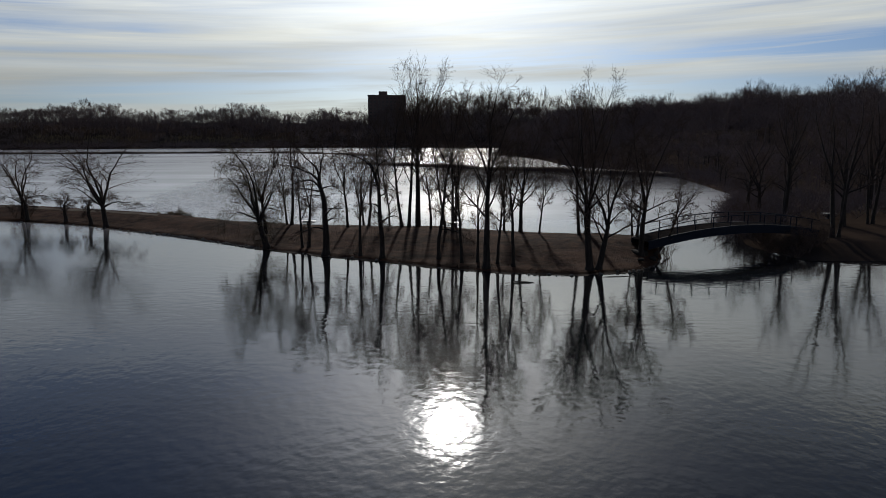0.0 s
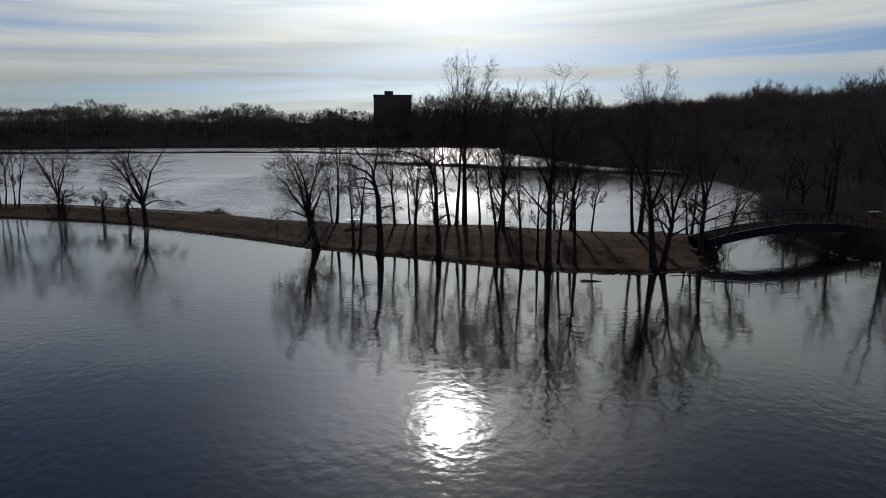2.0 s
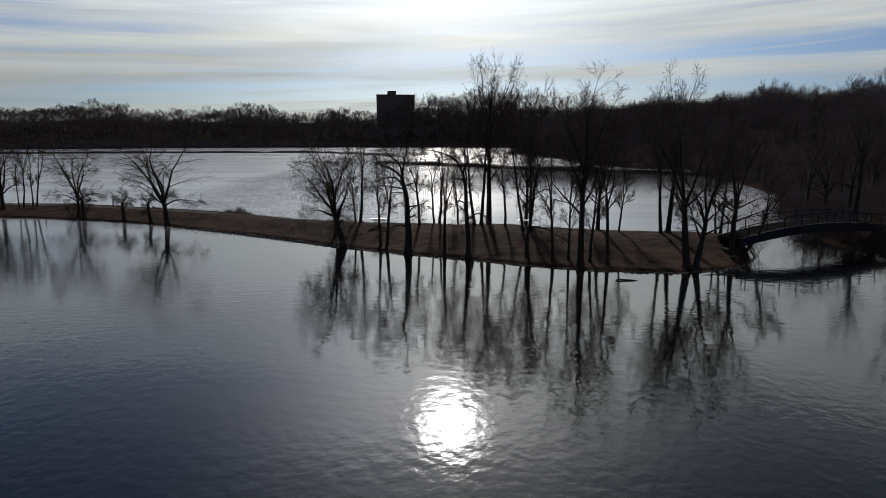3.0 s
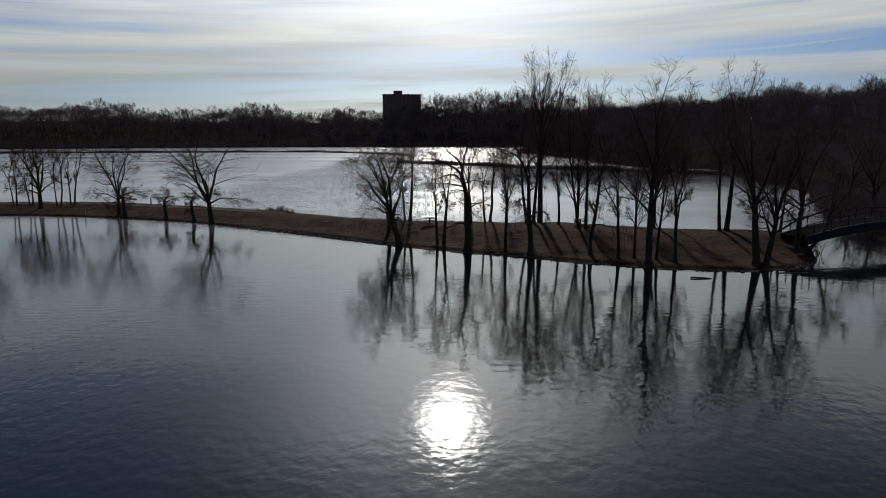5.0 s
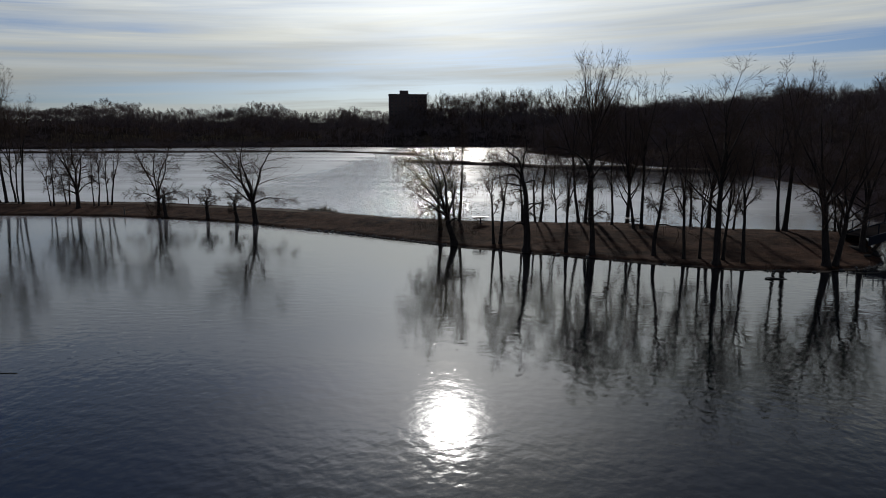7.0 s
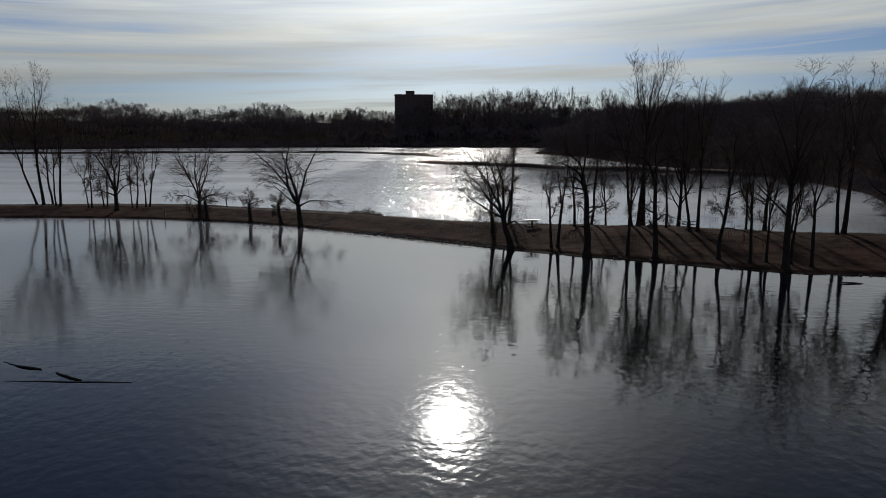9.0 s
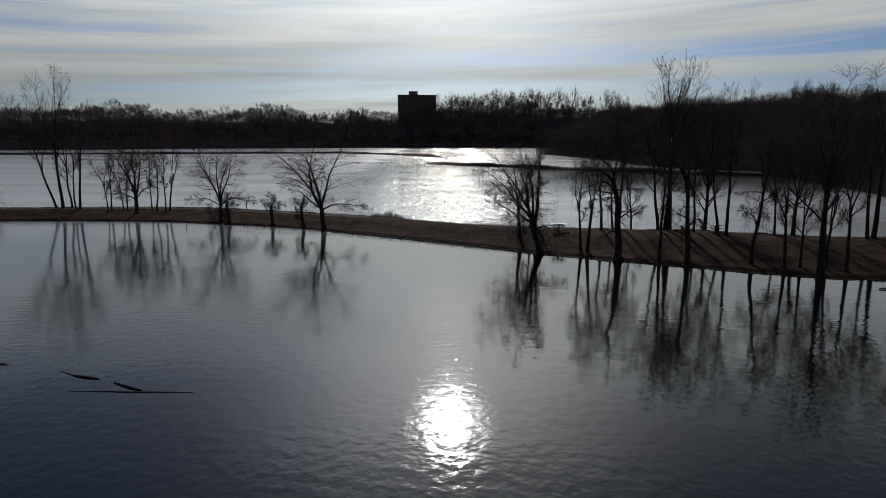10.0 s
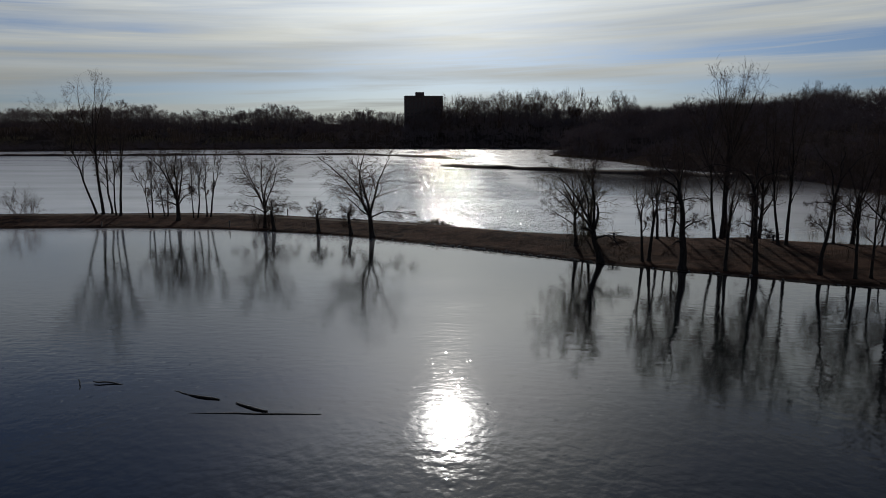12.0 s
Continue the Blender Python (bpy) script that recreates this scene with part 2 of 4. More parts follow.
    # pale tone: reflected sky painted in as colour, plus the bay's grey ice
    t.links.new(mix_colour(t, gleam_sheet, (0.010, 0.011, 0.012), (0.58, 0.58, 0.59)), bsdf.inputs["Base Color"])
    lee = ramp(t, math_node(t, "MULTIPLY", math_node(t, "ADD", drift, 90.0), 0.005, clamp=True), [(0.42, 1.0), (0.58, 0.5)])
    spots = ramp(t, noise_node(t, stretch(t, place, 2.4, 1.0, 1, 10), 1.0, 2), [(0.40, 0.12), (0.54, 1.0)])
    rough_water = math_node(t, "MULTIPLY", math_node(t, "MULTIPLY", math_node(t, "MAXIMUM", patch, math_node(t, "MULTIPLY", beyond, 0.5)), streak), spots)
    amount = math_node(t, "MULTIPLY", math_node(t, "MULTIPLY", rough_water, FACETS), far)
    # a few sparkling wavelets on the sheltered water to the west
    dots = ramp(t, noise_node(t, stretch(t, place, 2.2, 1.4, 1, 20), 1.0, 1), [(0.62, 0.0), (0.69, 1.0)])
    west = ramp(t, math_node(t, "MULTIPLY", math_node(t, "ADD", s.outputs["X"], 60.0), 0.01, clamp=True), [(0.38, 1.0), (0.50, 0.0)])
    reach = ramp(t, math_node(t, "MULTIPLY", s.outputs["Y"], 0.01, clamp=True), [(0.30, 0.0), (0.36, 1.0), (0.42, 1.0), (0.50, 0.0)])
    amount = math_node(t, "ADD", amount, math_node(t, "MULTIPLY", math_node(t, "MULTIPLY", dots, math_node(t, "MULTIPLY", west, reach)), 0.22))
    fine_amount = math_node(t, "ADD", math_node(t, "MULTIPLY", math_node(t, "MULTIPLY", lee, FINE), far), math_node(t, "MULTIPLY", math_node(t, "SUBTRACT", 1.0, far), 0.02))
    fine_tilt = t.nodes.new("ShaderNodeVectorMath")
    fine_tilt.operation = "SUBTRACT"
    t.links.new(fine_facet.outputs["Color"], fine_tilt.inputs[0])
    fine_tilt.inputs[1].default_value = (0.5, 0.5, 0.5)
    fine_scaled = t.nodes.new("ShaderNodeVectorMath")
    fine_scaled.operation = "SCALE"
    t.links.new(fine_tilt.outputs[0], fine_scaled.inputs[0])
    t.links.new(fine_amount, fine_scaled.inputs["Scale"])
    level = t.nodes.new("ShaderNodeVectorMath")
    level.operation = "SUBTRACT"
    t.links.new(facet.outputs["Color"], level.inputs[0])
    level.inputs[1].default_value = (0.5, 0.5, 0.5)
    tilt = t.nodes.new("ShaderNodeVectorMath")
    tilt.operation = "SCALE"
    t.links.new(level.outputs[0], tilt.inputs[0])
    t.links.new(amount, tilt.inputs["Scale"])
    both = t.nodes.new("ShaderNodeVectorMath")
    both.operation = "ADD"
    t.links.new(tilt.outputs[0], both.inputs[0])
    t.links.new(fine_scaled.outputs[0], both.inputs[1])
    flatten = t.nodes.new("ShaderNodeVectorMath")
    flatten.operation = "MULTIPLY_ADD"
    t.links.new(both.outputs[0], flatten.inputs[0])
    flatten.inputs[1].default_value = (0.85, 1, 0)
    t.links.new(b.outputs[0], flatten.inputs[2])
    unit = t.nodes.new("ShaderNodeVectorMath")
    unit.operation = "NORMALIZE"
    t.links.new(flatten.outputs[0], unit.inputs[0])
    t.links.new(unit.outputs[0], bsdf.inputs["Normal"])
    lee_side = ramp(t, math_node(t, "MULTIPLY", math_node(t, "ADD", s.outputs["X"], 100.0), 0.01, clamp=True), [(0.45, 1.0), (0.85, 0.0)])
    inshore = ramp(t, math_node(t, "MULTIPLY", s.outputs["Y"], 0.01, clamp=True), [(0.30, 0.0), (0.50, 1.0)])
    breath = ramp(t, noise_node(t, stretch(t, place, 0.06, 0.12, 1, 8), 1.0, 3), [(0.35, 0.55), (0.65, 1.0)])
    film = math_node(t, "ADD", 0.032, math_node(t, "MULTIPLY", math_node(t, "MULTIPLY", inshore, breath), math_node(t, "MULTIPLY_ADD", lee_side, 0.032, 0.032)))
    film = math_node(t, "MULTIPLY_ADD", math_node(t, "SUBTRACT", film, 0.035), math_node(t, "SUBTRACT", 1.0, far), 0.035)
    t.links.new(math_node(t, "ADD", math_node(t, "ADD", math_node(t, "MULTIPLY", icy, 0.07), film),
                            math_node(t, "MULTIPLY", math_node(t, "MULTIPLY", far, math_node(t, "SUBTRACT", 1.0, math_node(t, "MULTIPLY", patch, 0.9))), math_node(t, "MULTIPLY", math_node(t, "MAXIMUM", gleam_and_ice, 0.3), FAR_ROUGH))), bsdf.inputs["Roughness"])
    return m


def grass_material():
    """Dead grass: umber hollows, rusty swards and worn straw patches."""
    m, t, bsdf, place = material("winter_grass")
    broad_n = noise_node(t, stretch(t, place, 0.10, 0.28, 1, 12), 1.0, 4, 0.6, 0.5)
    mid_n = noise_node(t, place, 0.8, 5, 0.65, 0.4)
    fine_n = noise_node(t, stretch(t, place, 9.0, 5.0, 9.0), 1.0, 4, 0.7)
    col = mix_colour(t, ramp(t, broad_n, [(0.36, 0.0), (0.60, 1.0)]), (0.021, 0.010, 0.0065), (0.085, 0.043, 0.027))
    col = mix_colour(t, math_node(t, "MULTIPLY", ramp(t, mid_n, [(0.48, 0.0), (0.72, 1.0)]), 0.7), col, (0.14, 0.070, 0.036))
    col = mix_colour(t, math_node(t, "MULTIPLY", ramp(t, mid_n, [(0.30, 1.0), (0.46, 0.0)]), 0.7), col, (0.012, 0.006, 0.004))
    col = mix_colour(t, ramp(t, fine_n, [(0.3, 0.6), (0.7, 0.0)]), col, (0.010, 0.005, 0.0035))
    t.links.new(col, bsdf.inputs["Base Color"])
    bsdf.inputs["Roughness"].default_value = 0.95
    bsdf.inputs["Specular IOR Level"].default_value = 0.04
    b = t.nodes.new("ShaderNodeBump")
    b.inputs["Strength"].default_value, b.inputs["Distance"].default_value = 1.0, 0.10
    t.links.new(math_node(t, "ADD", fine_n, math_node(t, "MULTIPLY", mid_n, 2.0)), b.inputs["Height"])
    t.links.new(b.outputs[0], bsdf.inputs["Normal"])
    return m


FACETS, FINE, FAR_ROUGH = 1.8, 0.12, 0.15
WATER = water_material()
GRASS = grass_material()
PATH_DIRT = surface("trodden_dirt", (0.075, 0.058, 0.042), (0.12, 0.095, 0.07), 0.6, fine_scale=7.0, bump=0.4, spec=0.05)
WOODLAND = surface("woodland_floor", (0.03, 0.022, 0.017), (0.06, 0.044, 0.034), 0.02, fine_scale=0.3, bump=0.2, spec=0.0)
MUD = surface("bank_mud", (0.026, 0.017, 0.012), (0.055, 0.036, 0.026), 0.8, fine_scale=8.0, bump=0.6, spec=0.1)
BARK = bark_material("grey_brown_bark", (0.020, 0.016, 0.014), (0.055, 0.045, 0.039))
TWIG = surface("brown_twig", (0.06, 0.042, 0.034), (0.12, 0.086, 0.068), 1.5, bump=0, spec=0.0)
WILLOW_TWIG = surface("ochre_twig", (0.06, 0.042, 0.024), (0.10, 0.073, 0.04), 1.5, bump=0)
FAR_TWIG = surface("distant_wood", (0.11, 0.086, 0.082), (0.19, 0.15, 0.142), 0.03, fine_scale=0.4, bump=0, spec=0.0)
REED = surface("dead_reed", (0.12, 0.09, 0.05), (0.22, 0.17, 0.10), 0.7, bump=0)
STONE = surface("field_stone", (0.016, 0.015, 0.014), (0.045, 0.042, 0.039), 1.2, fine_scale=12, per_object=0.4, spec=0.04)
PAINTED = surface("blue_grey_painted_steel", (0.009, 0.012, 0.021), (0.017, 0.022, 0.034), 1.0, rough=0.8, fine_scale=20, bump=0.1, spec=0.1)
PLANK = surface("grey_plank", (0.09, 0.08, 0.07), (0.18, 0.16, 0.14), 1.5, rough=0.75, fine_scale=25, per_object=0.4)
DECK = surface("dark_damp_plank", (0.018, 0.016, 0.016), (0.04, 0.036, 0.034), 1.5, rough=0.9, fine_scale=25, per_object=0.4, spec=0.0)
TABLETOP = surface("pale_varnished_plank", (0.28, 0.26, 0.23), (0.42, 0.40, 0.36), 1.5, rough=0.35, fine_scale=25, per_object=0.2, spec=0.5)
DRIFT = surface("wet_driftwood", (0.03, 0.025, 0.02), (0.06, 0.05, 0.04), 2.0, rough=0.6, fine_scale=20)
BRICK = surface("dark_brick", (0.07, 0.05, 0.05), (0.10, 0.07, 0.068), 0.15, fine_scale=3.0)
CONCRETE = surface("weathered_concrete", (0.06, 0.056, 0.052), (0.14, 0.13, 0.12), 0.6, fine_scale=9)
GLASS_DARK = material("window_glass")[0]
GLASS_DARK.node_tree.nodes["Principled BSDF"].inputs["Base Color"].default_value = (0.02, 0.024, 0.03, 1)
GLASS_DARK.node_tree.nodes["Principled BSDF"].inputs["Roughness"].default_value = 0.08


# ---- helpers for meshes ----
def link_mesh(name, verts, faces, mat, parent=None, smooth=False):
    me = bpy.data.meshes.new(name)
    me.from_pydata([tuple(map(float, v)) for v in verts], [], [tuple(map(int, f)) for f in faces])
    me.materials.append(mat)
    if smooth:
        me.polygons.foreach_set("use_smooth", [True] * len(me.polygons))
    me.update()
    ob = new(name, me)
    ob.parent = parent
    return ob


def part(name, bm, mat, parent, label=""):
    me = bpy.data.meshes.new(name)
    bm.to_mesh(me)
    bm.free()
    me.materials.append(mat)
    ob = new(name, me)
    ob.parent = parent
    return tagged(ob, label)


def add_box(bm, lo, hi, bevel=0.0, m=None):
    made = bmesh.ops.create_cube(bm, size=1.0)["verts"]
    c = [(a + b) / 2 for a, b in zip(lo, hi)]
    d = [b - a for a, b in zip(lo, hi)]
    for v in made:
        v.co = Vector((v.co.x * d[0] + c[0], v.co.y * d[1] + c[1], v.co.z * d[2] + c[2]))
    if bevel:
        edges = list({e for v in made for e in v.link_edges})
        out = bmesh.ops.bevel(bm, geom=edges, offset=bevel, segments=1, affect="EDGES")
        made = list({v for v in made if v.is_valid} | set(out["verts"]))
    if m is not None:
        bmesh.ops.transform(bm, matrix=m, verts=made)
    return bm


def tube_arrays(segs, sides):
    """Open prisms round straight pieces: rows of x0 y0 z0 r0 x1 y1 z1 r1. Vertices and quads as arrays."""
    s = np.asarray(segs, float).reshape(-1, 8)
    a, b = s[:, 0:3], s[:, 4:7]
    d = b - a
    d /= np.linalg.norm(d, axis=1, keepdims=True) + 1e-9
    ref = np.where(np.abs(d[:, 2:3]) > 0.9, np.array([[1.0, 0, 0]]), np.array([[0, 0, 1.0]]))
    u = np.cross(d, ref)
    u /= np.linalg.norm(u, axis=1, keepdims=True) + 1e-9
    v = np.cross(d, u)
    ang = np.arange(sides) * 2 * math.pi / sides
    ring = u[:, None, :] * np.cos(ang)[None, :, None] + v[:, None, :] * np.sin(ang)[None, :, None]
    lo = a[:, None, :] + ring * s[:, 3][:, None, None]
    hi = b[:, None, :] + ring * s[:, 7][:, None, None]
    verts = np.concatenate([lo, hi], axis=1).reshape(-1, 3)
    i = np.arange(sides)
    j = (i + 1) % sides
    quad = np.stack([i, j, j + sides, i + sides], axis=1)
    faces = (quad[None] + (np.arange(len(s)) * 2 * sides)[:, None, None]).reshape(-1, 4)
    return verts, faces


def fast_mesh(name, verts, faces, mat, smooth=True):
    """A mesh from arrays of vertices and equal-sided faces."""
    verts, faces = np.asarray(verts, np.float32), np.asarray(faces, np.int32)
    n, k = faces.shape
    me = bpy.data.meshes.new(name)
    me.vertices.add(len(verts))
    me.vertices.foreach_set("co", verts.ravel())
    me.loops.add(n * k)
    me.loops.foreach_set("vertex_index", faces.ravel())
    me.polygons.add(n)
    me.polygons.foreach_set("loop_start", np.arange(0, n * k, k, dtype=np.int32))
    me.polygons.foreach_set("use_smooth", np.full(n, smooth))
    me.update(calc_edges=True)
    me.materials.append(mat)
    return me


def sliver_arrays(rows, rng_seed=1):
    """Flat tapering twigs, too thin to have sides: rows as for tube_arrays."""
    r = np.asarray(rows, float).reshape(-1, 8)
    a, b = r[:, 0:3], r[:, 4:7]
    d = b - a
    side = np.cross(d, np.random.default_rng(rng_seed).normal(size=d.shape))
    side /= np.linalg.norm(side, axis=1, keepdims=True) + 1e-9
    v = np.stack([a - side * r[:, 3:4], a + side * r[:, 3:4], b + side * r[:, 7:8], b - side * r[:, 7:8]], axis=1).reshape(-1, 3)
    return v, np.arange(len(v)).reshape(-1, 4)


def run_mesh(name, rows, sides, mat):
    """One closed-up tube along pieces that follow on from each other."""
    rows = np.asarray(rows, float)
    p = np.concatenate([rows[:1, 0:3], rows[:, 4:7]])
    r = np.concatenate([rows[:1, 3], rows[:, 7]])
    d = np.gradient(p, axis=0)
    d /= np.linalg.norm(d, axis=1, keepdims=True) + 1e-9
    ref = np.array([1.0, 0, 0]) if abs(d[:, 2]).mean() > 0.7 else np.array([0, 0, 1.0])
    u = np.cross(d, ref)
    u /= np.linalg.norm(u, axis=1, keepdims=True) + 1e-9
    v = np.cross(d, u)
    ang = np.arange(sides) * 2 * math.pi / sides
    ring = u[:, None, :] * np.cos(ang)[None, :, None] + v[:, None, :] * np.sin(ang)[None, :, None]
    verts = (p[:, None, :] + ring * r[:, None, None]).reshape(-1, 3)
    i = np.arange(sides)
    j = (i + 1) % sides
    quad = np.stack([i, j, j + sides, i + sides], axis=1)
    faces = (quad[None] + (np.arange(len(p) - 1) * sides)[:, None, None]).reshape(-1, 4)
    k = len(verts)
    verts = np.concatenate([verts, p[:1], p[-1:]])
    me = bpy.data.meshes.new(name)
    caps = [(int(b), int(a), k) for a, b in zip(i, j)] + [(int(a) + k - sides, int(b) + k - sides, k + 1) for a, b in zip(i, j)]
    me.from_pydata([tuple(map(float, q)) for q in verts], [], [tuple(map(int, f)) for f in faces] + caps)
    me.polygons.foreach_set("use_smooth", [True] * len(me.polygons))
    me.materials.append(mat)
    me.update()
    return me


def tubes(name, groups, mat):
    """groups: pairs of rows for tube_arrays and number of sides."""
    vs, fs, base = [], [], 0
    for segs, sides in groups:
        if len(segs):
            v, f = tube_arrays(segs, sides) if sides > 2 else sliver_arrays(segs)
            vs.append(v)
            fs.append(f + base)
            base += len(v)
    return fast_mesh(name, np.concatenate(vs), np.concatenate(fs), mat)


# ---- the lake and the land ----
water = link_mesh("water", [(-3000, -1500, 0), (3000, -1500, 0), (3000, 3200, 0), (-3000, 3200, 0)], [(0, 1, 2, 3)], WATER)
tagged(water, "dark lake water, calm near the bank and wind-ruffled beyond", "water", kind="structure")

LAKE = [(35.4, 66), (40, 66.3), (44, 65.7), (60, 60), (90, 45), (125, 0), (120, -90), (0, -130), (-160, -110), (-320, 0), (-420, 200),
        (-430, 400), (-370, 490), (-250, 545), (-120, 580), (-20, 598), (40, 585), (60, 520), (50, 460), (26, 415), (38, 370), (46, 322), (47, 269),
        (60, 225), (66, 190), (59, 140), (48, 115), (39, 95), (36, 84), (34.2, 75)]


def lake_distance(px, py):
    """Metres from the lake's shore, positive on land."""
    px, py = np.asarray(px, float), np.asarray(py, float)
    best, inside = np.full(px.shape, 1e9), np.zeros(px.shape, bool)
    for (x0, y0), (x1, y1) in zip(LAKE, LAKE[1:] + LAKE[:1]):
        dx, dy = x1 - x0, y1 - y0
        k = np.clip(((px - x0) * dx + (py - y0) * dy) / (dx * dx + dy * dy), 0, 1)
        best = np.minimum(best, np.hypot(px - x0 - k * dx, py - y0 - k * dy))
        cross = (y0 > py) != (y1 > py)
        inside ^= cross & (px < (x1 - x0) * (py - y0) / (y1 - y0 + 1e-12) + x0)
    return np.where(inside, -best, best)


def ease(x, a, b):
    k = np.clip((np.asarray(x, float) - a) / (b - a), 0, 1)
    return k * k * (3 - 2 * k)


def land_height(px, py):
    d = lake_distance(px, py)
    low = np.where(d > 0, 1.3 * ease(d, 0, 5) + 0.3 * ease(d, 5, 25), -1.2 * ease(-d, 0, 4))
    east = ease(px, 40, 200) * ease(py, 150, 420)
    knoll = 13 * np.exp(-((px - 40) / 85) ** 2 - ((py - 670) / 110) ** 2)
    hill = (21 - 1 * east + knoll) * (0.6 * ease(d, 4, 70) + 0.4 * ease(d, 60, 200)) * ease(py, 90, 330)
    swells = 1.6 * np.sin(px * 0.021 + 1.3 * np.sin(px * 0.008)) * np.sin(py * 0.017 + 1) + 1.8 * np.sin(px * 0.047 + 2.1 * np.sin(px * 0.013 + 2)) + 0.9 * np.sin(px * 0.11 + 1)
    return low + hill + ease(d, 20, 60) * ease(py, 250, 400) * swells


def axis(*runs):
    out = []
    for a, b, step in runs:
        out += list(np.arange(a, b, step))
    return np.array(out + [runs[-1][1]])


gx = axis((-3000, -600, 120), (-600, -440, 20), (-440, 20, 12), (20, 80, 2), (80, 140, 6), (140, 600, 20), (600, 3000, 120))
gy = axis((-1500, -160, 120), (-160, 40, 20), (40, 130, 2), (130, 640, 10), (640, 900, 26), (900, 3200, 130))
mx, my = np.meshgrid(gx, gy)
mz = land_height(mx, my)
nx = len(gx)
idx = np.arange(len(gx) * len(gy)).reshape(len(gy), nx)
quads = np.stack([idx[:-1, :-1], idx[:-1, 1:], idx[1:, 1:], idx[1:, :-1]], -1).reshape(-1, 4)
ground = new("ground", fast_mesh("ground", np.stack([mx, my, mz], -1).reshape(-1, 3), quads, WOODLAND))
tagged(ground, "brown leaf-strewn winter ground round the lake, rising to wooded hills", "ground", kind="structure")

# the long grassy bank across the lake: near shoreline and crest, as y over x
NEAR = [(-260, 90), (-160, 96), (-98, 98.3), (-90, 99), (-82, 99), (-74, 98.6), (-66, 97.6), (-60, 95.6), (-53.3, 93.5), (-48, 91.3), (-41.5, 87.2), (-34, 83), (-27, 78.3),
        (-20, 73), (-14.5, 70), (-12, 68.3), (-8, 66.6), (-3.5, 64), (0.8, 61.8), (4, 60.4), (8, 59.5), (12.5, 59.1), (16.5, 60.2), (18.5, 61.5), (20.6, 64), (21.8, 67.5)]
CREST = [(-260, 97), (-160, 103), (-103, 106), (-86, 107), (-77, 107.5), (-66, 106.8), (-57.5, 103.5), (-50, 100), (-44, 97.5), (-36, 93), (-28, 87), (-22, 84.5), (-17, 82.3), (-11, 81.2),
         (-6, 79.8), (-1, 79.8), (3, 77.5), (8, 75.5), (13, 74), (18, 72.5), (21.8, 70.5)]


def near_y(x):
    return np.interp(x, [p[0] for p in NEAR], [p[1] for p in NEAR])


def crest_y(x):
    return np.interp(x, [p[0] for p in CREST], [p[1] for p in CREST])


def bank_height(x, y):
    x, y = np.asarray(x, float), np.asarray(y, float)
    a, c = near_y(x), crest_y(x)
    top = np.interp(x, [-260, -60, -25, 0, 12, 19, 21.8], [1.15, 1.2, 1.35, 1.6, 1.55, 1.75, 1.7])
    u = (y - a) / np.maximum(c - a, 0.5)
    rise = 0.24 * ease(y - a, 0.0, 0.8) + (top - 0.24) * ease(u, 0.02, 0.85)
    front = np.where(y < a, -0.9 * ease(a - y, 0, 1.5), rise)
    return np.where(y > c, (top + 0.9) * (1 - ease(y - c, 0.0, 3.6)) - 0.9, front)


bx = np.concatenate([np.arange(-260, -110, 3.0), np.arange(-110, 22.01, 0.55)])
rows_v = np.concatenate([[-1.5, -0.7, -0.25], [0.0, 0.12, 0.3, 0.5, 0.8]])
bank_v = []
for x in bx:
    a, c = float(near_y(x)), float(crest_y(x))
    ys = [a + k for k in rows_v] + [a + 0.8 + (c - a - 0.8) * k for k in np.linspace(0.06, 1, 22)] + [c + k for k in (0.6, 1.3, 2.0, 2.8, 3.6)]
    for y in ys:
        wob = 0.35 * noise.noise((x * 0.45, y * 0.1, 3)) + 0.15 * noise.noise((x * 1.7, 5, 1))
        y2 = y + wob * (1 if y < a + 1.2 else 0.3)
        z = float(bank_height(x, y)) + 0.07 * noise.noise((x * 0.5, y * 0.5, 0)) + 0.03 * noise.noise((x * 2, y * 2, 7))
        bank_v.append((x, y2, z))
cols = len(bank_v) // len(bx)
bidx = np.arange(len(bank_v)).reshape(len(bx), cols)
bquads = np.stack([bidx[:-1, :-1], bidx[1:, :-1], bidx[1:, 1:], bidx[:-1, 1:]], -1).reshape(-1, 4)
bank = new("bank", fast_mesh("bank", bank_v, bquads, GRASS))
bank.data.materials.append(MUD)
edge = np.tile(np.arange(cols - 1) < 5, len(bx) - 1).astype(np.int32)
bank.data.polygons.foreach_set("material_index", edge)
tagged(bank, "long low causeway bank of dull brown winter grass in the lake", "bank", kind="structure")


pv, pf = [], []
for i, x in enumerate(np.arange(-150, -38, 1.0)):
    a, c = float(near_y(x)), float(crest_y(x))
    mid = a + (c - a) * 0.80 + 0.25 * noise.noise((x * 0.08, 1, 4))
    half = 0.75 + 0.2 * noise.noise((x * 0.3, 2, 4))
    for k in (-1, -0.4, 0.4, 1):
        y = mid + half * k
        pv.append((x, y, float(bank_height(x, y)) + 0.07 * noise.noise((x * 0.5, y * 0.5, 0)) + (0.05 if abs(k) < 0.9 else -0.03)))
    if i:
        pf += [(i * 4 - 4 + k, i * 4 + k, i * 4 + k + 1, i * 4 - 3 + k) for k in range(3)]
tagged(link_mesh("path", pv, pf, PATH_DIRT, smooth=True), "worn pale dirt footpath along the grassy bank", "path", kind="structure")


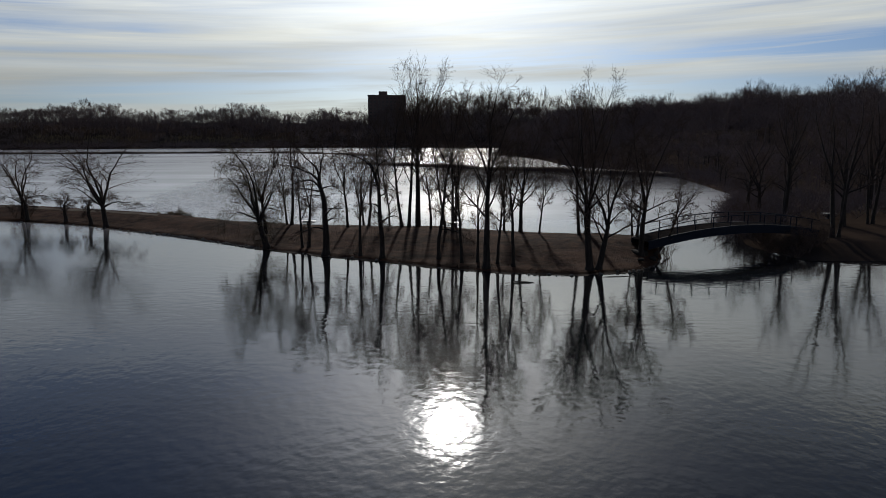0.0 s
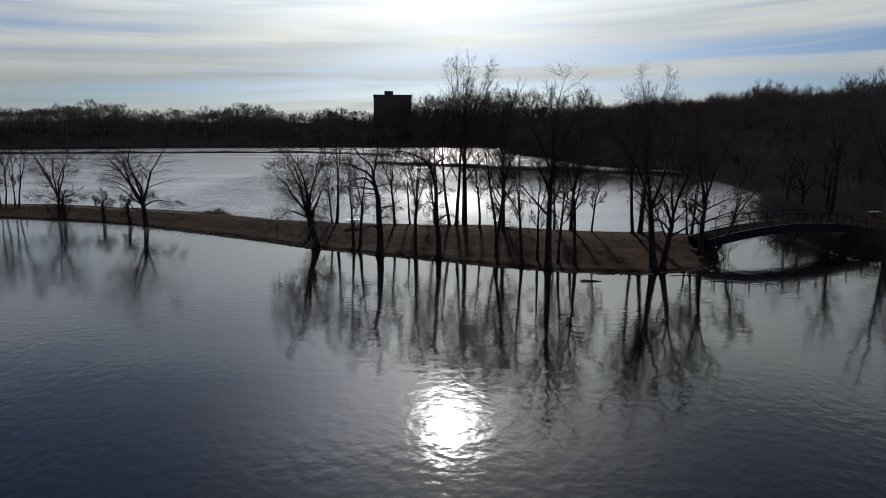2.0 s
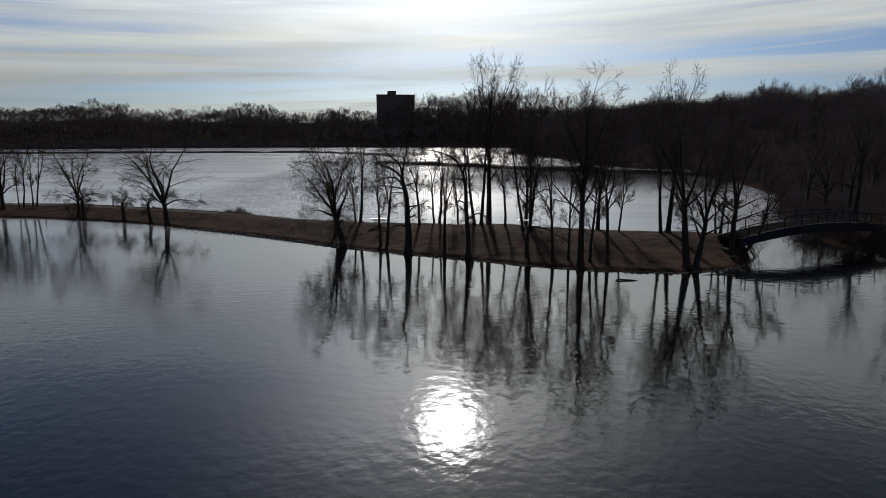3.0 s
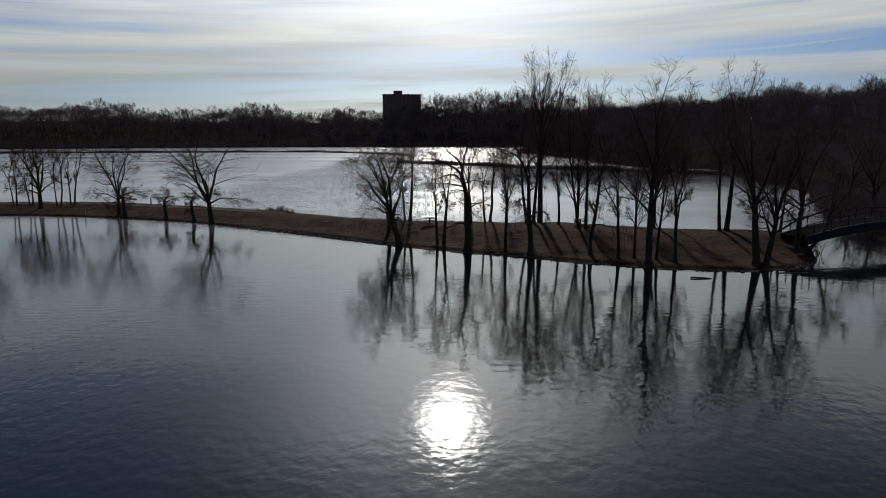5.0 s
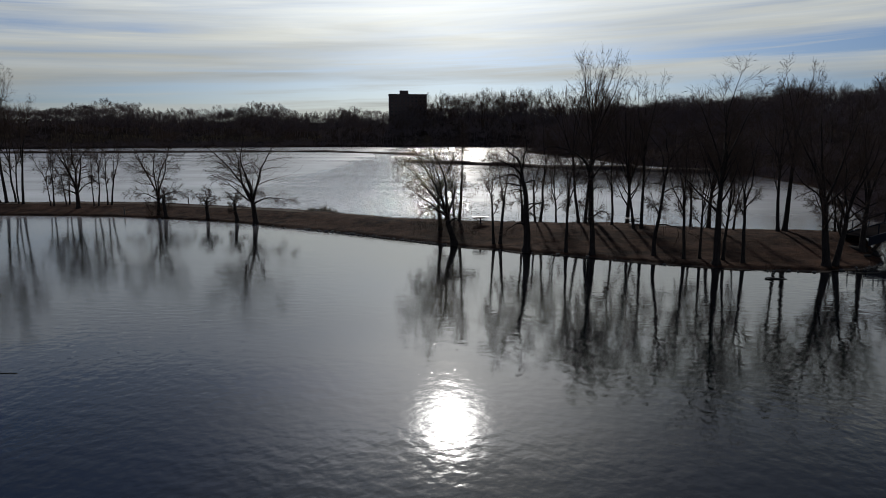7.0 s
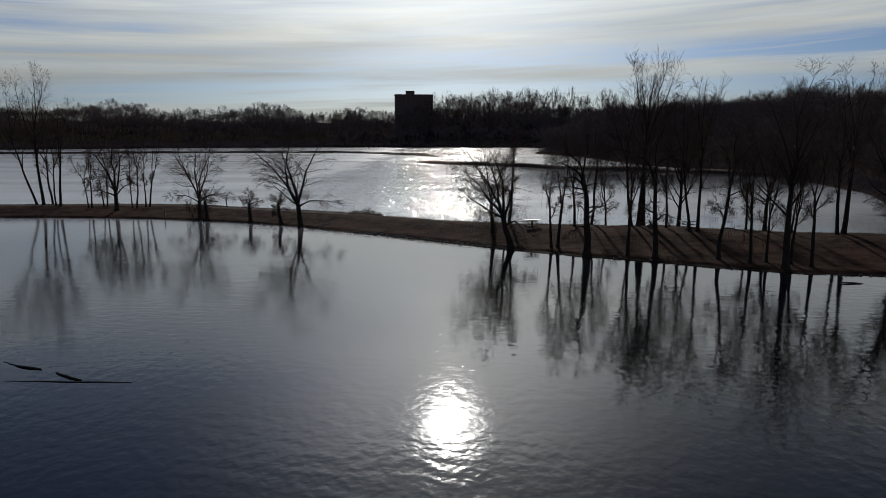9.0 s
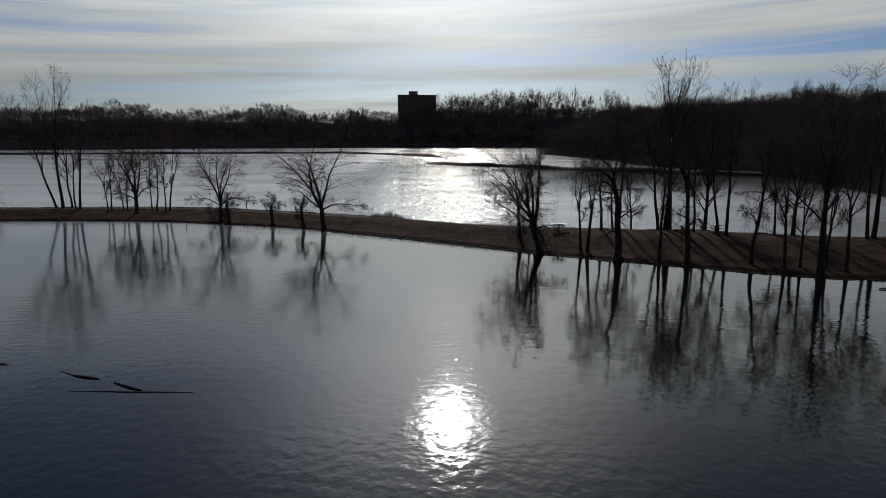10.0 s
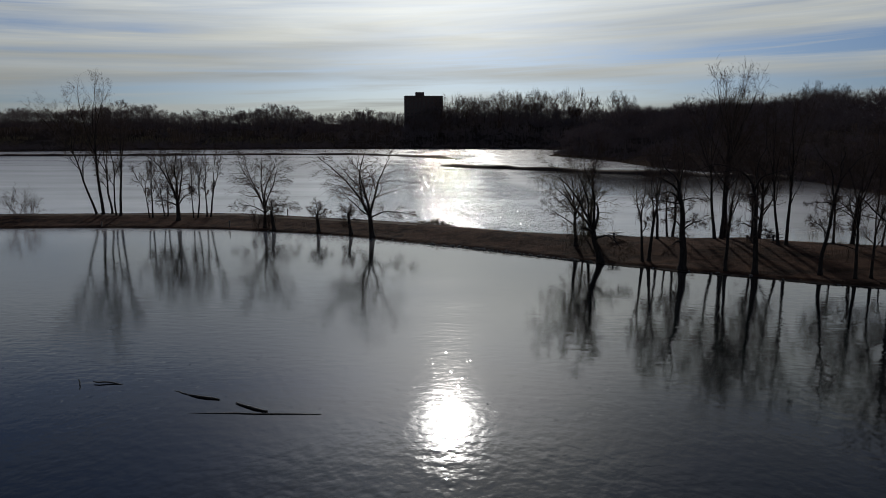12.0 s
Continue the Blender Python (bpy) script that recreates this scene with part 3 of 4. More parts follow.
def berm(line, width, height):
    """A low earth dike along a line of plan points."""
    pts = []
    for (x0, y0), (x1, y1) in zip(line, line[1:]):
        n = max(2, int(math.hypot(x1 - x0, y1 - y0) / 2.5))
        pts += [(x0 + (x1 - x0) * k / n, y0 + (y1 - y0) * k / n) for k in range(n)]
    pts.append(line[-1])
    verts, faces = [], []
    for i, (x, y) in enumerate(pts):
        x0, y0 = pts[max(i - 1, 0)]
        x1, y1 = pts[min(i + 1, len(pts) - 1)]
        l = math.hypot(x1 - x0, y1 - y0)
        ox, oy = -(y1 - y0) / l, (x1 - x0) / l
        end = min(1.0, 0.25 + 0.15 * min(i, len(pts) - 1 - i))
        h = height * end * (0.8 + 0.5 * noise.noise((x * 0.09, y * 0.09, 2)))
        w = width * end * (1 + 0.35 * noise.noise((x * 0.05, y * 0.05, 9)))
        for k, z in ((-0.6, -0.5), (-0.5, 0.0), (-0.3, 0.75), (0, 1), (0.3, 0.75), (0.5, 0.0), (0.6, -0.5)):
            verts.append((x + ox * w * k, y + oy * w * k, z * h if z > 0 else z))
    for i in range(len(pts) - 1):
        for k in range(6):
            a = i * 7 + k
            faces.append((a, a + 1, a + 8, a + 7))
    return tagged(link_mesh("dike", verts, faces, MUD, smooth=True), "low dark earth dike with dead reeds crossing the lake", "dike", kind="structure")


DIKE_NEAR = [(-36, 288), (-33, 281), (-20, 268), (5, 247), (40, 222), (68, 200), (100, 184)]
DIKE_FAR = [(-29, 356), (-40, 378), (-60, 402), (-90, 428), (-150, 425), (-260, 405), (-330, 400)]
berm(DIKE_NEAR, 6.0, 1.35)
berm(DIKE_FAR, 6.0, 1.3)


# ---- trees ----
def wander(rng, d, amount):
    return (d + Vector((rng.gauss(0, 1), rng.gauss(0, 1), rng.gauss(0, 1))) * amount).normalized()


def side_way(rng, d, angle, azim):
    """The direction at that angle from d, turned round it by azim."""
    ref = Vector((1, 0, 0)) if abs(d.z) > 0.9 else Vector((0, 0, 1))
    u = d.cross(ref).normalized()
    v = d.cross(u)
    return (d * math.cos(angle) + (u * math.cos(azim) + v * math.sin(azim)) * math.sin(angle)).normalized()


def path_of(rng, p, d, length, r0, r1, n, bend, pull):
    """A crooked tapering run of n pieces: the rows for tubes, and the joints with their direction and radius."""
    rows, joints = [], []
    step = length / n
    for i in range(n):
        ra, rb = r0 + (r1 - r0) * i / n, r0 + (r1 - r0) * (i + 1) / n
        q = p + d * step
        rows.append((*p, ra, *q, rb))
        p = q
        joints.append((p, d, rb))
        d = wander(rng, d, bend)
        d = (d + Vector((0, 0, pull))).normalized()
    return rows, joints


SHAPES = {
    # where the trunk ends, its tip over its girth, side limbs (count, start, angle, reach), leaders (count, angle, reach),
    # how limbs sag midway and rise at their ends, crookedness, branches, branchlets, twigs, hanging twigs, crown width over height
    "spread": dict(trunk=0.42, tip=0.62, limbs=5, start=0.50, angle=(38, 62), reach=(0.30, 0.46), leaders=4, lead_angle=(10, 32), lead_reach=(0.52, 0.66), sag=0.02, rise=0.05,
                   crook=0.10, branches=9, branchlets=7, twigs=5, hang=0.0, width=0.62),
    "vase": dict(trunk=0.27, tip=0.80, limbs=3, start=0.60, angle=(45, 62), reach=(0.40, 0.55), leaders=5, lead_angle=(6, 28), lead_reach=(0.66, 0.86), sag=0.10, rise=0.06,
                 crook=0.13, branches=12, branchlets=8, twigs=4, hang=0.0, width=0.85),
    "tall": dict(trunk=0.56, tip=0.46, limbs=8, start=0.50, angle=(20, 38), reach=(0.22, 0.34), leaders=5, lead_angle=(6, 24), lead_reach=(0.36, 0.48), sag=0.0, rise=0.06,
                 crook=0.075, branches=8, branchlets=5, twigs=3, hang=0.0, width=0.34, fork=(20, 42)),
    "slim": dict(trunk=0.46, tip=0.66, limbs=3, start=0.55, angle=(24, 46), reach=(0.14, 0.24), leaders=3, lead_angle=(7, 22), lead_reach=(0.46, 0.60), sag=0.0, rise=0.07,
                 crook=0.09, branches=10, branchlets=5, twigs=3, hang=0.0, width=0.32, fork=(20, 42)),
    "willow": dict(trunk=0.34, tip=0.72, limbs=5, start=0.45, angle=(48, 74), reach=(0.42, 0.58), leaders=5, lead_angle=(12, 42), lead_reach=(0.52, 0.70), sag=0.075, rise=-0.03,
                   crook=0.12, branches=10, branchlets=8, twigs=3, hang=1.0, width=0.85),
    "gnarl": dict(trunk=0.66, tip=0.55, limbs=9, start=0.22, angle=(45, 82), reach=(0.16, 0.30), leaders=4, lead_angle=(12, 38), lead_reach=(0.32, 0.46), sag=0.065, rise=0.0,
                  crook=0.17, branches=7, branchlets=6, twigs=4, hang=0.45, width=0.52),
    "pollard": dict(trunk=0.62, tip=0.80, limbs=6, start=0.40, angle=(35, 75), reach=(0.20, 0.42), leaders=3, lead_angle=(10, 45), lead_reach=(0.25, 0.45), sag=0.05, rise=0.02,
                    crook=0.20, branches=7, branchlets=6, twigs=4, hang=0.0, width=0.62),
}


def arm(rng, p, d, length, r0, r1, n, crook, sag, rise):
    """A branch of n pieces that sags midway and lifts towards its end: rows for tubes, and joints (place, direction, radius, how far along)."""
    rows, joints = [], []
    for i in range(n):
        f0, f1 = i / n, (i + 1) / n
        ra, rb = r0 + (r1 - r0) * f0 ** 0.8, r0 + (r1 - r0) * f1 ** 0.8
        q = p + d * (length / n)
        rows.append((*p, ra, *q, rb))
        joints.append((q, d, rb, f1))
        p = q
        d = wander(rng, d, crook)
        d = (d + Vector((0, 0, rise * f1 * 2 - sag * math.sin(math.pi * f1) * 2))).normalized()
    return rows, joints


def offshoots(rng, joints, count, start, angle, fork=True):
    """Where side branches leave an arm: place, direction, radius there and share of the way along; alternately to either side, and a fork at the end."""
    turn = rng.uniform(0, 6.28)
    for k in range(count):
        f = start + (1 - start) * (k + rng.uniform(0.2, 0.8)) / count
        p, d, r, f1 = min(joints, key=lambda j: abs(j[3] - f))
        p = p - d * ((p - joints[0][0]).length / len(joints) * rng.uniform(0, 0.8))
        turn += math.pi + rng.gauss(0, 0.7)
        yield p, side_way(rng, d, radians(rng.uniform(*angle)), turn), r, f
    if fork:
        p, d, r, f = joints[-1]
        for k in range(2):
            yield p, side_way(rng, d, radians(rng.uniform(8, 26)), turn + k * math.pi), r, 1.0


def bare_tree(name, x, y, height, shape="spread", girth=0.2, lean=(0.0, 0.0), stems=1, seed=1, label="", group="trees on the bank", z=None, width=None, curve=0.0, more=1.0):
    rng = random.Random(seed)
    s = SHAPES[shape]
    girth *= 1.15 if shape in ("slim", "tall") else 1.1
    base_z = float(bank_height(x, y)) if z is None else z
    root = new(name)
    root.location = (x, y, base_z - 0.08)
    trunks, limbs, fine_rows, shoot_rows, twig_rows = [], [], [], [], []
    for k in range(stems):
        az = rng.uniform(0, 6.28) if stems == 1 else 6.28 * k / stems + rng.uniform(-0.4, 0.4)
        off = Vector((math.cos(az), math.sin(az), 0)) * (0.0 if stems == 1 else girth * 0.9 + 0.12 * stems)
        h = height * (1.0 if k == 0 else rng.uniform(0.8, 0.97))
        r = girth * (1.0 if k == 0 else rng.uniform(0.6, 0.9))
        d = Vector((lean[0], lean[1], 1.0)).normalized()
        if stems > 1:
            d = (d + Vector((math.cos(az), math.sin(az), 0)) * rng.uniform(0.04, 0.14)).normalized()
        n = 10
        p = off.copy()
        rows = [(*(p - Vector((0, 0, 0.25))), r * 1.75, *(p + d * 0.12), r * 1.45), (*(p + d * 0.12), r * 1.45, *(p + d * 0.55), r * 1.08)]
        p = p + d * 0.55
        joints = []
        step = (h * s["trunk"] - 0.55) / n
        swing = Vector((rng.gauss(0, 1), rng.gauss(0, 1), 0)) * s["crook"] * 0.35
        for i in range(n):
            ra, rb = r * (1.08 - (1.08 - s["tip"]) * i / n), r * (1.08 - (1.08 - s["tip"]) * (i + 1) / n)
            q = p + d * step
            rows.append((*p, ra, *q, rb))
            joints.append((q, d, rb, (i + 1) / n))
            p = q
            d = (d + swing * math.cos(i * 0.9) + Vector((curve * 0.1, 0, 0.03))).normalized()
            d = wander(rng, d, s["crook"] * 0.22)
        trunks.append(rows)
        lesser = 1 if stems == 1 else 0.7
        starts = [(sp, sd, sr, h * rng.uniform(*s["reach"]) * (1.1 - 0.3 * f), False) for sp, sd, sr, f in
                  offshoots(rng, joints, max(2, round(s["limbs"] * lesser)), s["start"], s["angle"], False)]
        turn = rng.uniform(0, 6.28)
        count = max(2, round(s["leaders"] * lesser))
        for i in range(count):
            # the trunk dissolves into leaders, the first of them nearly straight on
            jp, jd, jr, _ = joints[-1 - (i % 3 if count > 3 else i % 2)]
            turn += 6.28 / count + rng.uniform(-0.5, 0.5)
            a = radians(rng.uniform(*s["lead_angle"])) * (0.4 if i == 0 else 1)
            starts.append((jp, side_way(rng, jd, a, turn), jr, h * rng.uniform(*s["lead_reach"]) * (1.05 if i == 0 else 1), True))
        for sp, sd, sr, length, leader in starts:
            r1 = min(sr * (0.78 if leader else 0.52), 0.034 + length * 0.027)
            lrows, lj = arm(rng, sp, sd, length, r1, 0.016, 8, s["crook"], s["sag"] * (0.7 if leader else 1), s["rise"])
            limbs.append(lrows)
            nb = max(4, round(s["branches"] * (1.0 if leader else 0.75)))
            for bp, bd, br, bf in offshoots(rng, lj, nb, 0.22, s.get("fork", (32, 62))):
                l2 = length * rng.uniform(0.30, 0.46) * (1.12 - 0.62 * bf)
                rows2, j2 = arm(rng, bp, bd, l2, min(br * 0.7, 0.018 + l2 * 0.017), 0.012, 5, s["crook"] * 1.2, s["sag"] * 0.8, s["rise"] * 0.8)
                fine_rows += rows2
                for cp, cd, cr, cf in offshoots(rng, j2, max(2, round(s["branchlets"] * more)), 0.18, (28, 62), more > 0.7):
                    l3 = l2 * rng.uniform(0.34, 0.62) * (1.1 - 0.5 * cf) + 0.12
                    rows3, j3 = arm(rng, cp, cd, l3, 0.0135, 0.008, 2, 0.14, s["sag"], s["rise"] * 0.5)
                    shoot_rows += rows3
                    for e in range(max(1, round(s["twigs"] * more))):
                        ep, ed, _, _ = j3[rng.randrange(2)]
                        ep = ep - ed * l3 * rng.uniform(0, 0.48)
                        d4 = side_way(rng, ed, radians(rng.uniform(22, 58)), rng.uniform(0, 6.28))
                        twig_rows.append((*ep, 0.008, *(ep + d4 * (l3 * rng.uniform(0.4, 0.85) + 0.1)), 0.004))
                    if s["hang"] and rng.random() < 0.30 * s["hang"]:
                        hp = j3[-1][0]
                        drop = min(rng.uniform(0.7, 3.2) * height / 12, max(0.2, hp.z - 1.6))
                        for c in range(3):
                            hq = hp + Vector((rng.gauss(0, 0.07), rng.gauss(0, 0.07), -drop / 3))
                            twig_rows.append((*hp, 0.008, *hq, 0.006))
                            hp = hq
    # bring the grown form to its height and crown width
    tips = np.array(twig_rows)[:, 4:7]
    kz = height / np.percentile(tips[:, 2], 99.7)
    span = np.percentile(tips[:, :2], 98, axis=0) - np.percentile(tips[:, :2], 2, axis=0)
    kx = min(1.35, max(0.65, (width or s["width"] * height) / float(span.mean())))
    size = np.array([kx, kx, kz, 1.0] * 2)

    def grown(nm, groups, mat):
        ob = new(nm, tubes(nm, [(np.array(g) * size, sides) for g, sides in groups], mat))
        ob.parent = root

    for nm, pieces, sides in (("trunk", trunks, 9), ("limb", limbs, 6)):
        for rows in pieces:
            ob = new(nm, run_mesh(nm, np.array(rows) * size, sides, BARK))
            ob.parent = root
    grown("crown", [(fine_rows, 3), (shoot_rows, 2), (twig_rows, 2)], WILLOW_TWIG if shape == "willow" else TWIG)
    return tagged(root, label, "tree", group)


DRY = "bare grey-brown deciduous tree on the grassy bank"
TALL = "tall bare cottonwood standing on the grassy bank"
SLIM = "slender bare young tree on the grassy bank"
WEEP = "bare weeping willow with ochre hanging twigs at the water's edge"
BANK_TREES = [
    # x, y, height, shape, girth, lean x, lean y, stems, label, crown width
    (-20.6, 78.6, 11.5, "spread", 0.19, -0.05, 0, 1, DRY, 6.5),
    (-19.1, 73.0, 11.5, "willow", 0.29, -0.22, 0.05, 1, WEEP, 10.5),
    (-18.7, 82.5, 12.0, "slim", 0.16, 0.02, 0, 2, SLIM),
    (-14.7, 71.9, 12.5, "slim", 0.15, -0.01, 0, 2, SLIM),
    (-11.2, 79.6, 12.0, "slim", 0.13, -0.06, 0, 1, SLIM),
    (-12.0, 68.9, 13.0, "gnarl", 0.31, 0.03, 0.02, 1, "gnarled old bare willow at the edge of the bank"),
    (-9.2, 81.3, 13.0, "slim", 0.14, -0.05, 0, 2, SLIM),
    (-6.5, 84.0, 12.0, "slim", 0.12, 0.0, 0, 1, SLIM),
    (-8.3, 67.6, 12.0, "slim", 0.14, -0.02, 0, 1, SLIM),
    (-6.0, 66.4, 13.5, "gnarl", 0.22, 0.0, 0.02, 1, DRY),
    (-4.4, 79.4, 19.0, "tall", 0.17, -0.02, 0, 2, TALL),
    (-3.0, 81.3, 21.0, "tall", 0.28, 0.0, 0, 1, TALL),
    (-1.4, 77.7, 12.5, "slim", 0.12, 0.02, 0, 1, SLIM),
    (-0.4, 65.3, 13.0, "gnarl", 0.16, -0.03, 0.02, 1, DRY),
    (0.7, 75.0, 16.3, "tall", 0.15, -0.05, 0, 2, TALL),
    (1.3, 82.0, 15.5, "tall", 0.23, 0.06, 0, 1, TALL),
    (1.8, 63.5, 12.5, "slim", 0.13, -0.03, 0, 1, SLIM),
    (3.3, 63.6, 11.5, "slim", 0.11, -0.02, 0, 1, SLIM),
    (4.0, 61.5, 18.0, "tall", 0.26, 0.0, 0.02, 1, TALL),
    (5.1, 62.8, 12.0, "slim", 0.12, 0.04, 0, 1, SLIM),
    (6.9, 76.3, 11.5, "slim", 0.11, 0.0, 0, 1, SLIM),
    (6.5, 61.8, 13.5, "slim", 0.14, -0.02, 0.02, 1, DRY),
    (8.7, 75.8, 13.0, "spread", 0.20, 0.01, 0, 1, DRY, 6.0),
    (10.5, 73.6, 9.0, "slim", 0.09, 0.05, 0, 1, SLIM),
    (15.0, 72.4, 18.0, "tall", 0.22, 0.0, 0, 2, TALL, 7.0),
    (13.3, 60.6, 16.5, "spread", 0.29, -0.10, 0.05, 1, DRY, 7.5),
    (14.1, 60.7, 14.0, "spread", 0.24, 0.25, 0.03, 1, DRY, 6.5),
    (19.3, 65.5, 14.5, "spread", 0.24, 0.02, 0, 1, DRY, 7.5),
    (20.3, 71.4, 8.5, "slim", 0.12, 0.03, 0, 2, SLIM),
    (-44.6, 88.2, 13.5, "vase", 0.29, -0.10, 0, 1, "broad bare tree standing alone on the grassy bank", 12.8),
    (-60.4, 97.5, 12.0, "vase", 0.20, 0.0, 0, 1, DRY, 8.5),
    (-74.4, 102.6, 12.0, "vase", 0.26, 0.0, 0, 1, DRY, 9.5),
    (-79.0, 104.0, 10.5, "slim", 0.10, -0.08, 0, 2, SLIM),
    (-77.0, 104.6, 10.0, "slim", 0.09, -0.04, 0, 2, SLIM),
    (-72.2, 103.6, 11.0, "slim", 0.10, 0.05, 0, 2, SLIM),
    (-70.4, 104.0, 11.0, "slim", 0.11, 0.06, 0, 2, SLIM),
    (-87.3, 105.5, 21.5, "tall", 0.19, -0.14, 0, 2, TALL, 8.5),
    (-85.7, 106.0, 16.0, "slim", 0.13, -0.07, 0, 1, SLIM),
    (-84.3, 105.0, 16.5, "slim", 0.15, 0.0, 0, 2, DRY),
]
# trees whose lopsided crowns were picked to lean the right way
GROWTH = {(-44.6, 88.2): 838, (-19.1, 73.0): 854, (-60.4, 97.5): 819}
for i, (x, y, h, shape, girth, lx, ly, stems, label, *crown_width) in enumerate(BANK_TREES):
    seed = GROWTH.get((x, y), 100 + i)
    y = max(y, float(near_y(x)) + 0.5)
    bare_tree("tree", x, y, h, shape, girth, (lx, ly), stems, seed=seed, label=label, width=crown_width[0] if crown_width else None)

STUMP = "short pollarded stump with a thicket of thin shoots"
for i, (x, y, h, lx) in enumerate([(-58.8, 96.0, 4.6, -0.12), (-52.3, 94.0, 4.6, -0.06), (-47.6, 91.6, 4.3, -0.2)]):
    bare_tree("tree_stump", x, max(y, float(near_y(x)) + 0.4), h, "pollard", 0.21, (lx * 0.6, 0), 1, seed=300 + i, label=STUMP, group="pollarded stumps")

# the tree leaning out over the channel by the bridge
bare_tree("tree", 21.0, 66.6, 9.0, "slim", 0.14, (0.75, 0.0), 1, seed=340, label="bare tree leaning low over the channel by the footbridge", curve=-0.4)

# right-hand wood by the bridge: a few grown forms, repeated
WOOD = "bare tree of the wood on the far side of the footbridge"
forms = [bare_tree("tree", 48.1, 81.5, 15.0, "spread", 0.30, (0, 0), 1, 401, WOOD, "trees beyond the footbridge", z=1.4, more=0.5),
         bare_tree("tree", 43.3, 86.0, 16.0, "tall", 0.24, (0.03, 0), 1, 402, WOOD, "trees beyond the footbridge", z=1.4, more=0.5),
         bare_tree("tree", 52.0, 82.5, 14.0, "slim", 0.18, (-0.04, 0), 2, 403, WOOD, "trees beyond the footbridge", z=1.4, more=0.5),
         bare_tree("tree", 42.5, 91.0, 12.0, "spread", 0.24, (-0.1, 0), 1, 404, WOOD, "trees beyond the footbridge", z=1.2, more=0.5)]
rng = random.Random(77)
placed = [(48.1, 81.5), (43.3, 86.0), (52.0, 82.5), (42.5, 91.0)]
tries = 0
while len(placed) < 92 and tries < 9000:
    tries += 1
    x, y = rng.uniform(38, 125), rng.uniform(70, 240)
    d = float(lake_distance(x, y))
    if d < 2.0 or any(math.hypot(x - a, y - b) < 3.6 for a, b in placed) or (46 < x < 58 and 82 < y < 92):
        continue
    if y < 95 and d < 6 and rng.random() < 0.6:
        continue
    placed.append((x, y))
    form = forms[rng.randrange(4)]
    k = rng.uniform(0.75, 1.2) * (1.0 if y < 112 else 0.45 + 0.4 * min(1.0, d / 60.0))
    copy_thing(form, pose(x, y, float(land_height(x, y)) - 0.1, 0, 0, rng.uniform(0, 360)) @ Matrix.Diagonal((k, k, k, 1)))


# ---- far woods, too many to count ----
def wood_form(seed, height, limbs=7, branches=6, twigs=4, crown=(0.26, 0.34), middle=0.62, stout=1.0, conifer=False):
    """A far tree as slivers: trunk, and limbs, branches and twigs that end in a rounded crown. crown: its half width and half height over the tree's height."""
    rng = random.Random(seed)
    tri = []

    def sliver(p, q, w):
        side = (q - p).cross(Vector((rng.gauss(0, 1), rng.gauss(0, 1), rng.gauss(0, 1)))).normalized() * w
        tri.append((p - side, p + side, q))

    if conifer:
        for k in range(240):
            f = rng.random()
            z, reach = height * (0.08 + 0.92 * f), height * 0.2 * (1 - f) + 0.15
            a = rng.uniform(0, 6.28)
            sliver(Vector((0, 0, z)), Vector((math.cos(a) * reach, math.sin(a) * reach, z - reach * 0.35)), 0.35)
        sliver(Vector((0, 0, 0)), Vector((0, 0, height)), 0.3)
        return np.array([[tuple(v) for v in t] for t in tri])

    def ball(u, k):
        """The point a share k of the way out to the crown's edge."""
        return Vector((u.x * crown[0] * height * k, u.y * crown[0] * height * k, (middle + u.z * crown[1] * k) * height))

    def way(u, spread):
        v = wander(rng, u, spread)
        return v if v.z > -0.55 else Vector((v.x, v.y, -v.z * 0.5)).normalized()

    fork = Vector((rng.gauss(0, 0.02) * height, rng.gauss(0, 0.02) * height, height * (middle - crown[1] * 0.55)))
    top = fork + Vector((rng.gauss(0, 0.03), rng.gauss(0, 0.03), crown[1])) * height
    sliver(Vector((0, 0, -0.5)), top, 0.17 + 0.1 * stout)
    for i in range(limbs):
        a, up_ = i * 2.4 + rng.uniform(-0.4, 0.4), rng.uniform(-0.25, 1.0)
        u = Vector((math.cos(a), math.sin(a), up_ * 1.1)).normalized()
        p = fork.lerp(top, max(0.0, up_) * rng.uniform(0.1, 0.7))
        q = ball(u, rng.uniform(0.5, 0.68))
        sliver(p, q, 0.05 + 0.07 * stout)
        for b in range(branches):
            v = way(u, 0.30)
            g, e = p.lerp(q, rng.uniform(0.4, 0.97)), ball(v, rng.uniform(0.76, 0.98))
            sliver(g, e, 0.03 + 0.045 * stout)
            for c in range(twigs):
                sliver(g.lerp(e, rng.uniform(0.25, 0.85)), ball(way(v, 0.17), rng.uniform(0.86, 1.05)), 0.015 + 0.035 * stout)
    return np.array([[tuple(v) for v in t] for t in tri])


def brush_form(seed):
    """A thicket of leafless stems that spread and fork into fine twigs."""
    rng = random.Random(seed)
    tri = []

    def sliver(p, q, w):
        side = (q - p).cross(Vector((rng.gauss(0, 1), rng.gauss(0, 1), 0.1))).normalized() * w
        tri.append((p - side, p + side, q))

    for i in range(15):
        p = Vector((rng.gauss(0, 1.1), rng.gauss(0, 1.1), -0.2))
        d = Vector((p.x * 0.35 + rng.gauss(0, 0.35), p.y * 0.35 + rng.gauss(0, 0.35), 1.0)).normalized()
        q = p + d * rng.uniform(1.4, 3.6)
        sliver(p, q, 0.055)
        for k in range(5):
            g = p.lerp(q, rng.uniform(0.3, 0.9))
            e = side_way(rng, d, radians(rng.uniform(25, 75)), rng.uniform(0, 6.28))
            sliver(g, g + (e + Vector((0, 0, 0.15))) * rng.uniform(0.6, 1.5), 0.04)
    return np.array([[tuple(v) for v in t] for t in tri])


